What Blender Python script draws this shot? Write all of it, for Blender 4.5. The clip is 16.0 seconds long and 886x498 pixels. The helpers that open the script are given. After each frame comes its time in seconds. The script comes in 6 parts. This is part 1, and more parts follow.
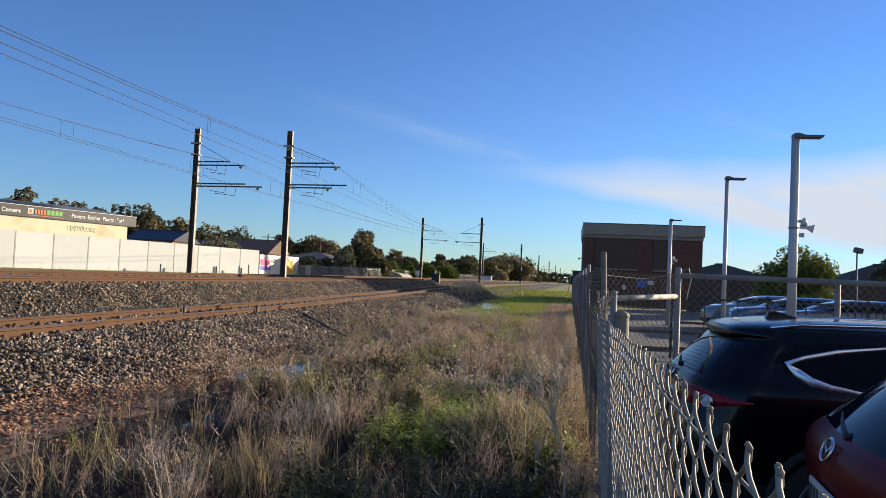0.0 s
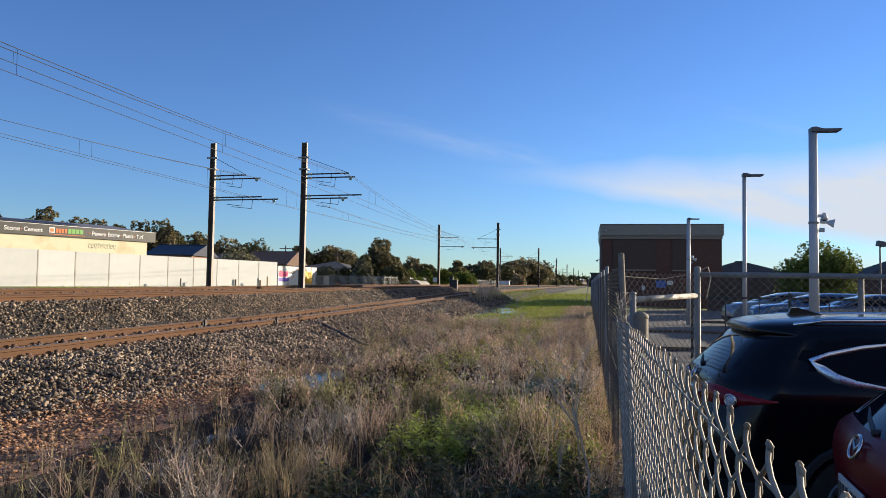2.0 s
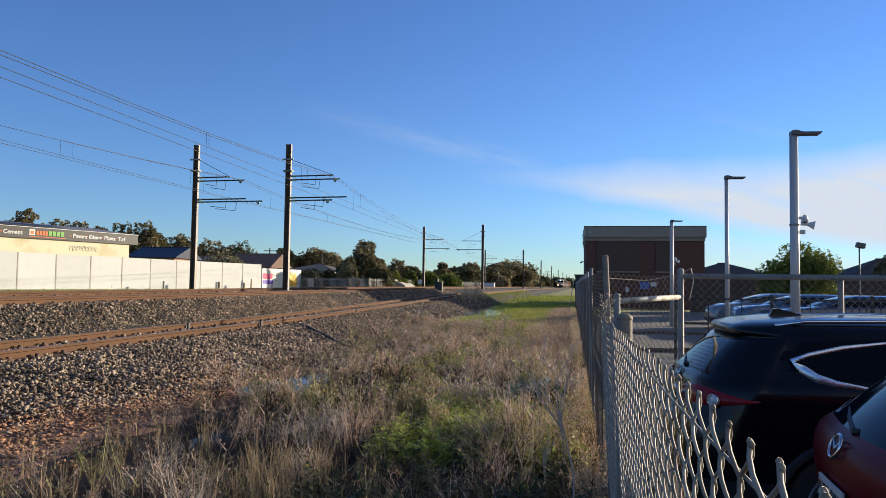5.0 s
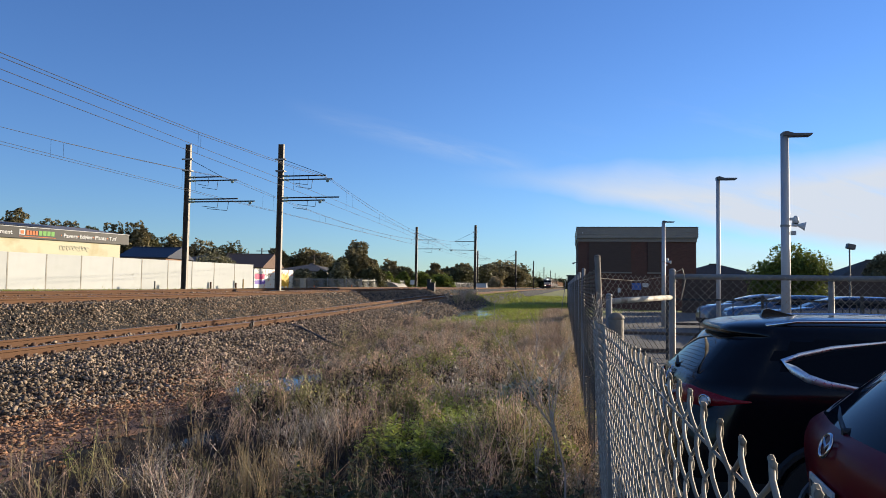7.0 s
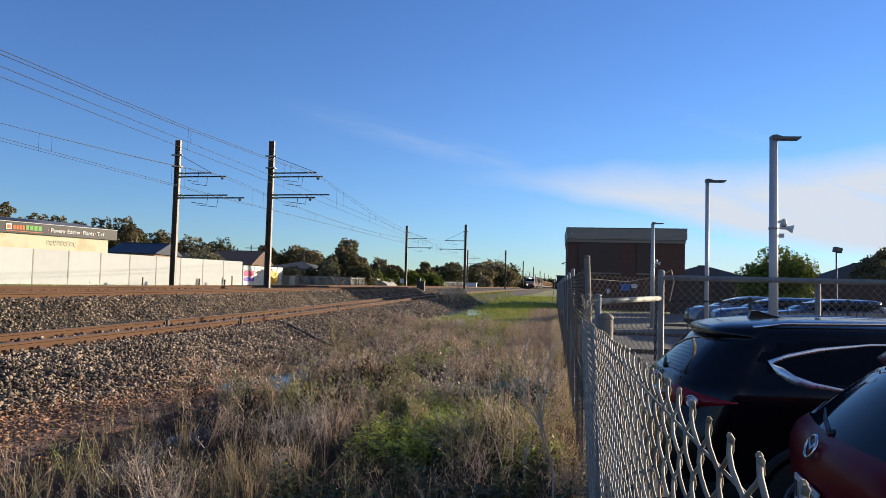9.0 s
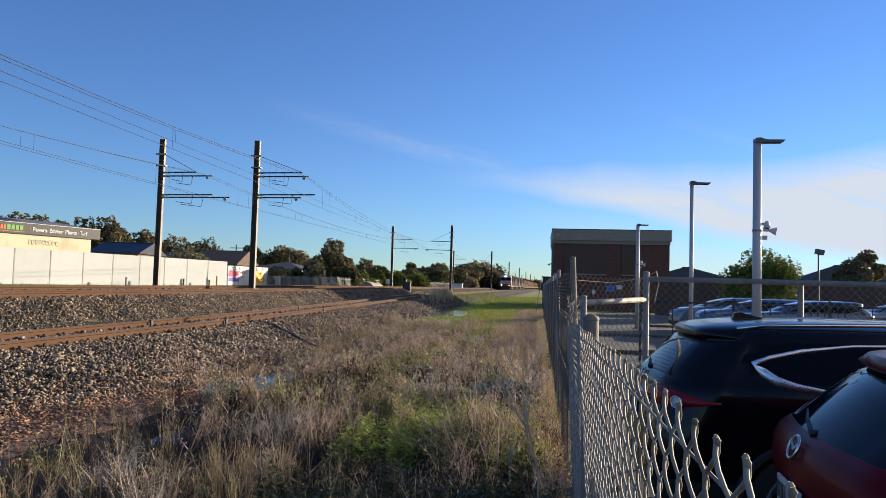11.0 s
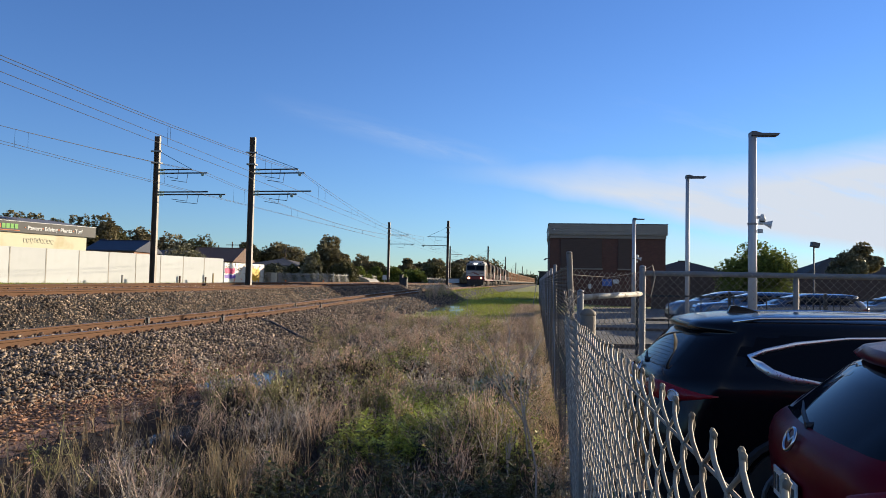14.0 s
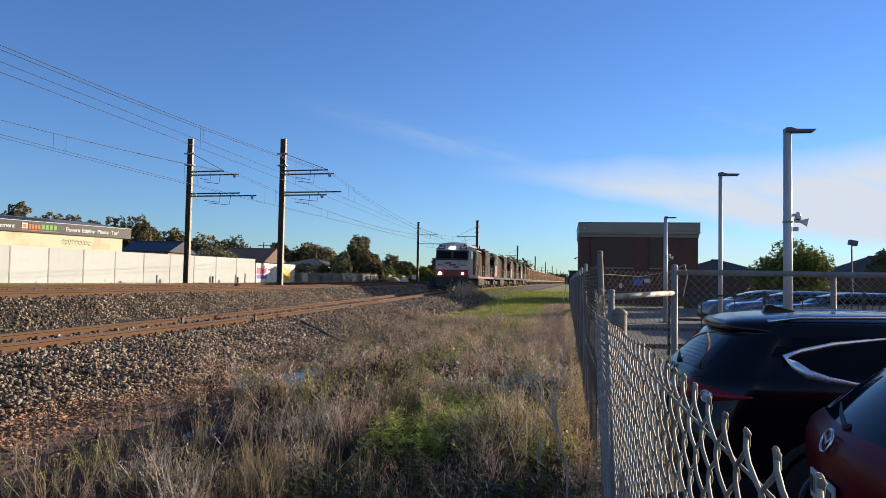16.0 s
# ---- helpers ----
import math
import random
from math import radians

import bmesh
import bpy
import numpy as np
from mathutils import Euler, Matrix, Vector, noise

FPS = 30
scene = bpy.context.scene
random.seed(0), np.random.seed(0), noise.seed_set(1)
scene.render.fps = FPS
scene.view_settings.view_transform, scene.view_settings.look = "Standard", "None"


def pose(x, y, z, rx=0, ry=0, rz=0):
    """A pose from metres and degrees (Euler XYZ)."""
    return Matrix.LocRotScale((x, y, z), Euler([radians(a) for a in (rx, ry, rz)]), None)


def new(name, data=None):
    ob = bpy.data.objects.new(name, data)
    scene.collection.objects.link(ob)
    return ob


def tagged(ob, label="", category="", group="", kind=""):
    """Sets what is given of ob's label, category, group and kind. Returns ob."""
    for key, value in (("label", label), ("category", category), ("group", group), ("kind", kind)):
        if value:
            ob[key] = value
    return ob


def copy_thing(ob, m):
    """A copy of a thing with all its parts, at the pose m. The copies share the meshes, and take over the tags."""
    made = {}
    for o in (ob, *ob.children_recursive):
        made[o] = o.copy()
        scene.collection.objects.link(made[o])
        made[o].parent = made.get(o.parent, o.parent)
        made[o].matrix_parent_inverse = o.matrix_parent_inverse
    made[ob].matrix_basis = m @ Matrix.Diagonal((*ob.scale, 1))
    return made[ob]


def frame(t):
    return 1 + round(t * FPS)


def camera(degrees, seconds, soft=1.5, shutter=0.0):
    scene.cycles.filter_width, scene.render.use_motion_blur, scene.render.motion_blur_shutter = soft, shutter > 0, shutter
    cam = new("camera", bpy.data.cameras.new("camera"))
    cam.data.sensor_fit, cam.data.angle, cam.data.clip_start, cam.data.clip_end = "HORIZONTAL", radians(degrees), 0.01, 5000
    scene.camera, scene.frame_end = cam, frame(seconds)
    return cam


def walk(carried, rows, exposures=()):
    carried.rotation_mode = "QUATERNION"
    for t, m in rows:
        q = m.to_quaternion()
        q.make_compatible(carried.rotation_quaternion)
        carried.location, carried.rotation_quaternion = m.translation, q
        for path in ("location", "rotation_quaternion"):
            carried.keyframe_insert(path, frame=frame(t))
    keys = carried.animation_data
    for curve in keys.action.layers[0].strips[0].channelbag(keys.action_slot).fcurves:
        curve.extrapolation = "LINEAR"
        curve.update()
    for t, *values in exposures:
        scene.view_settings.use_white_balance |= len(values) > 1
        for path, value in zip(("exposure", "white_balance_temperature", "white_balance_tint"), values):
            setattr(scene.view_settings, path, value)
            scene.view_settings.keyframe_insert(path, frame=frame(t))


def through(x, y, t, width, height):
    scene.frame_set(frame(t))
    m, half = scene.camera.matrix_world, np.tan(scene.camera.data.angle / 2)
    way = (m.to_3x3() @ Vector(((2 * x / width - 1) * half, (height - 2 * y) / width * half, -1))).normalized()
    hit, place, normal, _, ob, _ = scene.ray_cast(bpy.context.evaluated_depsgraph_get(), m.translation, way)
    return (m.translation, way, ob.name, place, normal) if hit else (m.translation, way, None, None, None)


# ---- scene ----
# ---- camera ----
# seconds, eye, yaw to the left, pitch, roll
PATH = [
    (0.0, -0.006, 0.013, 1.920, 10.139, 2.207, 2.590),
    (0.5, -0.010, 0.003, 1.917, 10.530, 2.069, 2.400),
    (1.0, 0.000, -0.005, 1.919, 11.593, 2.179, 1.817),
    (1.5, -0.000, -0.000, 1.920, 11.920, 2.455, 1.200),
    (2.0, -0.001, 0.013, 1.920, 11.513, 2.677, 0.890),
    (2.5, -0.001, 0.016, 1.920, 11.206, 2.724, 0.782),
    (3.0, -0.001, 0.009, 1.918, 11.025, 2.741, 0.763),
    (3.5, -0.003, 0.003, 1.920, 10.805, 2.800, 0.803),
    (4.0, -0.002, 0.003, 1.920, 10.633, 2.827, 0.781),
    (6.5, -0.003, 0.004, 1.920, 9.813, 2.901, 0.848),
    (7.0, 0.000, 0.015, 1.915, 9.702, 2.912, 0.842),
    (7.5, -0.001, 0.010, 1.915, 9.664, 2.918, 0.788),
    (8.0, -0.003, 0.001, 1.921, 9.694, 2.923, 0.809),
    (8.5, -0.007, 0.004, 1.916, 9.438, 2.918, 1.129),
    (9.0, -0.003, 0.010, 1.913, 8.894, 2.849, 1.415),
    (11.5, -0.006, 0.014, 1.914, 7.634, 2.956, 1.444),
    (12.0, -0.011, -0.001, 1.919, 7.563, 2.925, 1.173),
    (12.5, -0.004, 0.007, 1.917, 7.497, 2.903, 0.975),
    (13.0, -0.006, 0.003, 1.918, 7.493, 2.774, 0.942),
    (13.5, -0.008, 0.005, 1.914, 7.425, 2.679, 1.057),
    (14.0, -0.007, 0.003, 1.916, 7.474, 2.575, 1.140),
    (14.5, -0.010, -0.000, 1.914, 7.461, 2.535, 1.210),
    (15.0, -0.005, 0.006, 1.917, 7.689, 2.526, 1.099),
    (15.5, -0.007, 0.003, 1.914, 8.366, 2.568, 1.104),
    (16.0, -0.008, -0.005, 1.916, 9.830, 2.502, 1.013),
]


def eye_pose(x, y, z, yaw, pitch, roll):
    return pose(x, y, z, 90 + pitch, 0, yaw) @ pose(0, 0, 0, 0, 0, roll)


cam = camera(63.8, 16.0, soft=0.55)
walk(cam, [(r[0], eye_pose(*r[1:])) for r in PATH])
scene.view_settings.exposure = 0.87

# ---- sun and sky ----
SUN_DIR = Vector((0.745, 0.667, 0.0)).normalized()   # towards the sun, on the plan
SUN_ELEV = radians(10.5)
to_sun = Vector((SUN_DIR.x * math.cos(SUN_ELEV), SUN_DIR.y * math.cos(SUN_ELEV), math.sin(SUN_ELEV)))
sun = new("sun", bpy.data.lights.new("sun", "SUN"))
sun.data.energy, sun.data.angle, sun.data.color = 5.0, radians(0.53), (1.0, 0.845, 0.63)
sun.matrix_world = Matrix.Translation((60, 40, 60)) @ to_sun.to_track_quat("Z", "Y").to_matrix().to_4x4()

world = bpy.data.worlds.new("sky")
scene.world = world
world.use_nodes = True


def build_sky():
    nt = world.node_tree
    nt.nodes.clear()
    N, L = nt.nodes.new, nt.links.new

    def mth(op, a, b=None, c=None, clamp=False):
        n = N("ShaderNodeMath")
        n.operation, n.use_clamp = op, clamp
        for i, v in enumerate((a, b, c)):
            if v is None:
                continue
            if isinstance(v, (int, float)):
                n.inputs[i].default_value = v
            else:
                L(v, n.inputs[i])
        return n.outputs[0]

    sky = N("ShaderNodeTexSky")
    sky.sky_type, sky.sun_disc = "NISHITA", False
    sky.sun_elevation, sky.sun_rotation = SUN_ELEV, math.atan2(SUN_DIR.x, SUN_DIR.y)
    sky.altitude, sky.air_density, sky.dust_density, sky.ozone_density = 20, 1.0, 0.0, 1.2
    # high cirrus, drawn in the sky's own directions
    tc = N("ShaderNodeTexCoord")
    sep = N("ShaderNodeSeparateXYZ")
    L(tc.outputs["Generated"], sep.inputs[0])
    x, y, z = sep.outputs
    ys = mth("MAXIMUM", y, 0.05)
    u, v = mth("DIVIDE", x, ys), mth("DIVIDE", z, ys)
    comb = N("ShaderNodeCombineXYZ")
    L(mth("MULTIPLY", u, 2.2), comb.inputs[0])
    L(mth("MULTIPLY_ADD", u, 3.2, mth("MULTIPLY", v, 13.0)), comb.inputs[1])
    streak = N("ShaderNodeTexNoise")
    streak.inputs["Scale"].default_value, streak.inputs["Detail"].default_value = 1.6, 9.0
    streak.inputs["Roughness"].default_value, streak.inputs["Distortion"].default_value = 0.62, 0.35
    L(comb.outputs[0], streak.inputs["Vector"])
    wob = N("ShaderNodeTexNoise")
    wob.inputs["Scale"].default_value, wob.inputs["Detail"].default_value = 5.0, 5.0
    L(tc.outputs["Generated"], wob.inputs["Vector"])
    w = mth("SUBTRACT", wob.outputs[0], 0.5)
    # the bank: between a lower edge that sinks to the south and an upper one that rises
    lower = mth("MULTIPLY_ADD", u, -0.19, 0.118)
    lower = mth("ADD", lower, mth("MULTIPLY", w, 0.05))
    upper = mth("ADD", mth("MULTIPLY_ADD", mth("MULTIPLY", u, u), 0.22, 0.168), mth("MULTIPLY", w, 0.07))
    above = mth("DIVIDE", mth("SUBTRACT", v, lower), 0.022, clamp=True)
    below = mth("DIVIDE", mth("SUBTRACT", upper, v), 0.055, clamp=True)
    right = mth("DIVIDE", mth("ADD", u, 0.17), 0.22, clamp=True)
    bank = mth("MULTIPLY", mth("MULTIPLY", above, below), right)
    soft = mth("MULTIPLY_ADD", streak.outputs[0], 2.8, -0.30, clamp=True)
    bank = mth("MULTIPLY", mth("MULTIPLY", bank, soft), 1.0)
    # thin veils
    line = mth("MULTIPLY_ADD", u, -0.27, 0.152)
    near = mth("SUBTRACT", 1.0, mth("DIVIDE", mth("ABSOLUTE", mth("SUBTRACT", v, line)), 0.022), clamp=True)
    span = mth("MULTIPLY", mth("DIVIDE", mth("ADD", u, 0.42), 0.25, clamp=True), mth("DIVIDE", mth("SUBTRACT", 0.0, u), 0.1, clamp=True))
    wisp = mth("MULTIPLY", mth("MULTIPLY", near, span), mth("MULTIPLY_ADD", streak.outputs[0], 2.2, -0.85, clamp=True))
    veil = mth("MULTIPLY", mth("MULTIPLY_ADD", streak.outputs[0], 3.0, -1.62, clamp=True), mth("MULTIPLY", mth("DIVIDE", mth("ADD", u, 0.1), 0.3, clamp=True), mth("DIVIDE", mth("SUBTRACT", 0.32, v), 0.2, clamp=True)))
    low = mth("MULTIPLY", mth("MULTIPLY", mth("DIVIDE", mth("SUBTRACT", lower, v), 0.02, clamp=True), mth("MULTIPLY_ADD", u, 1.6, 0.08, clamp=True)), 0.62)
    cover = mth("MAXIMUM", mth("MAXIMUM", bank, mth("MULTIPLY", wisp, 0.5)), mth("MAXIMUM", mth("MULTIPLY", veil, 0.35), low), clamp=True)
    mix = N("ShaderNodeMix")
    mix.data_type = "RGBA"
    L(cover, mix.inputs[0])
    hue = N("ShaderNodeMix")
    hue.data_type, hue.blend_type = "RGBA", "MULTIPLY"
    hue.inputs[0].default_value, hue.inputs[7].default_value = 1.0, (0.56, 0.88, 1.59, 1)
    L(sky.outputs[0], hue.inputs[6])
    L(hue.outputs[2], mix.inputs[6])
    mix.inputs[7].default_value = (5.5, 6.0, 6.8, 1)
    bg = N("ShaderNodeBackground")
    bg.inputs["Strength"].default_value = 0.068
    L(mix.outputs[2], bg.inputs["Color"])
    out = N("ShaderNodeOutputWorld")
    L(bg.outputs[0], out.inputs["Surface"])


build_sky()


# ---- materials ----
def material(name, a, b=None, rough=0.7, metal=0.0, scale=8.0, fine=60.0, bump=0.2, dist=0.01, spec=0.5, stains=None, island=0.0, coat=0.0, per_object=0.0, stretch=(1, 1, 1)):
    """A surface of two colours mixed at two scales, with relief; stains: a third colour in patches; island: change from piece to piece."""
    m = bpy.data.materials.new(name)
    m.use_nodes = True
    nt = m.node_tree
    N, L = nt.nodes.new, nt.links.new
    p = nt.nodes["Principled BSDF"]
    b = b or tuple(c * 0.8 for c in a)
    tc = N("ShaderNodeTexCoord")
    mp = N("ShaderNodeMapping")
    mp.inputs["Scale"].default_value = stretch
    L(tc.outputs["Object"], mp.inputs[0])
    big, small = N("ShaderNodeTexNoise"), N("ShaderNodeTexNoise")
    big.inputs["Scale"].default_value, big.inputs["Detail"].default_value = scale, 6
    small.inputs["Scale"].default_value, small.inputs["Detail"].default_value = fine, 4
    for n in (big, small):
        L(mp.outputs[0], n.inputs["Vector"])
    add = N("ShaderNodeMath")
    add.operation, add.use_clamp = "MULTIPLY_ADD", True
    add.inputs[1].default_value = 0.5
    half = N("ShaderNodeMath")
    half.operation = "MULTIPLY_ADD"
    half.inputs[1].default_value, half.inputs[2].default_value = 1.6, -0.55
    L(big.outputs[0], half.inputs[0])
    L(small.outputs[0], add.inputs[0])
    L(half.outputs[0], add.inputs[2])
    mix = N("ShaderNodeMix")
    mix.data_type = "RGBA"
    L(add.outputs[0], mix.inputs[0])
    mix.inputs[6].default_value, mix.inputs[7].default_value = (*b, 1), (*a, 1)
    col = mix.outputs[2]
    if stains:
        colour, size, amount = stains
        st = N("ShaderNodeTexNoise")
        st.inputs["Scale"].default_value, st.inputs["Detail"].default_value = size, 7
        L(tc.outputs["Object"], st.inputs["Vector"])
        r = N("ShaderNodeMapRange")
        r.inputs[1].default_value, r.inputs[2].default_value = 0.62 - amount * 0.3, 0.78 - amount * 0.2
        L(st.outputs[0], r.inputs[0])
        m2 = N("ShaderNodeMix")
        m2.data_type = "RGBA"
        L(r.outputs[0], m2.inputs[0])
        L(col, m2.inputs[6])
        m2.inputs[7].default_value = (*colour, 1)
        col = m2.outputs[2]
    for amount, node, socket in ((island, "ShaderNodeNewGeometry", "Random Per Island"), (per_object, "ShaderNodeObjectInfo", "Random")):
        if amount:
            g = N(node)
            r = N("ShaderNodeMapRange")
            r.inputs[3].default_value, r.inputs[4].default_value = 1 - amount, 1 + amount
            L(g.outputs[socket], r.inputs[0])
            hs = N("ShaderNodeHueSaturation")
            L(r.outputs[0], hs.inputs["Value"])
            L(col, hs.inputs["Color"])
            col = hs.outputs[0]
    L(col, p.inputs["Base Color"])
    rr = N("ShaderNodeMapRange")
    rr.inputs[3].default_value, rr.inputs[4].default_value = max(rough - 0.1, 0.02), min(rough + 0.1, 1)
    L(small.outputs[0], rr.inputs[0])
    L(rr.outputs[0], p.inputs["Roughness"])
    p.inputs["Metallic"].default_value = metal
    p.inputs["Specular IOR Level"].default_value = spec
    p.inputs["Coat Weight"].default_value = coat
    p.inputs["Coat Roughness"].default_value = 0.03
    if bump:
        bn = N("ShaderNodeBump")
        bn.inputs["Strength"].default_value, bn.inputs["Distance"].default_value = bump, dist
        L(small.outputs[0], bn.inputs["Height"])
        L(bn.outputs[0], p.inputs["Normal"])
    return m


def leafy(name, a, b, island=0.35, through=0.25):
    """Foliage: thin leaves that let some light through."""
    m = material(name, a, b, rough=0.6, scale=0.8, fine=9, bump=0, island=island, spec=0.25)
    nt = m.node_tree
    p = nt.nodes["Principled BSDF"]
    src = p.inputs["Base Color"].links[0].from_socket
    tr = nt.nodes.new("ShaderNodeBsdfTranslucent")
    nt.links.new(src, tr.inputs["Color"])
    mx = nt.nodes.new("ShaderNodeMixShader")
    mx.inputs[0].default_value = through
    nt.links.new(p.outputs[0], mx.inputs[1])
    nt.links.new(tr.outputs[0], mx.inputs[2])
    nt.links.new(mx.outputs[0], nt.nodes["Material Output"].inputs["Surface"])
    return m


def glow(name, colour, strength):
    m = bpy.data.materials.new(name)
    m.use_nodes = True
    p = m.node_tree.nodes["Principled BSDF"]
    p.inputs["Base Color"].default_value = (*colour, 1)
    p.inputs["Emission Color"].default_value = (*colour, 1)
    p.inputs["Emission Strength"].default_value = strength
    return m


def glass(name, tint=(0.02, 0.025, 0.03), rough=0.03, spec=0.4):
    """Dark tinted pane of a vehicle or house."""
    m = bpy.data.materials.new(name)
    m.use_nodes = True
    p = m.node_tree.nodes["Principled BSDF"]
    p.inputs["Base Color"].default_value = (*tint, 1)
    p.inputs["Roughness"].default_value = rough
    p.inputs["Specular IOR Level"].default_value = spec
    return m


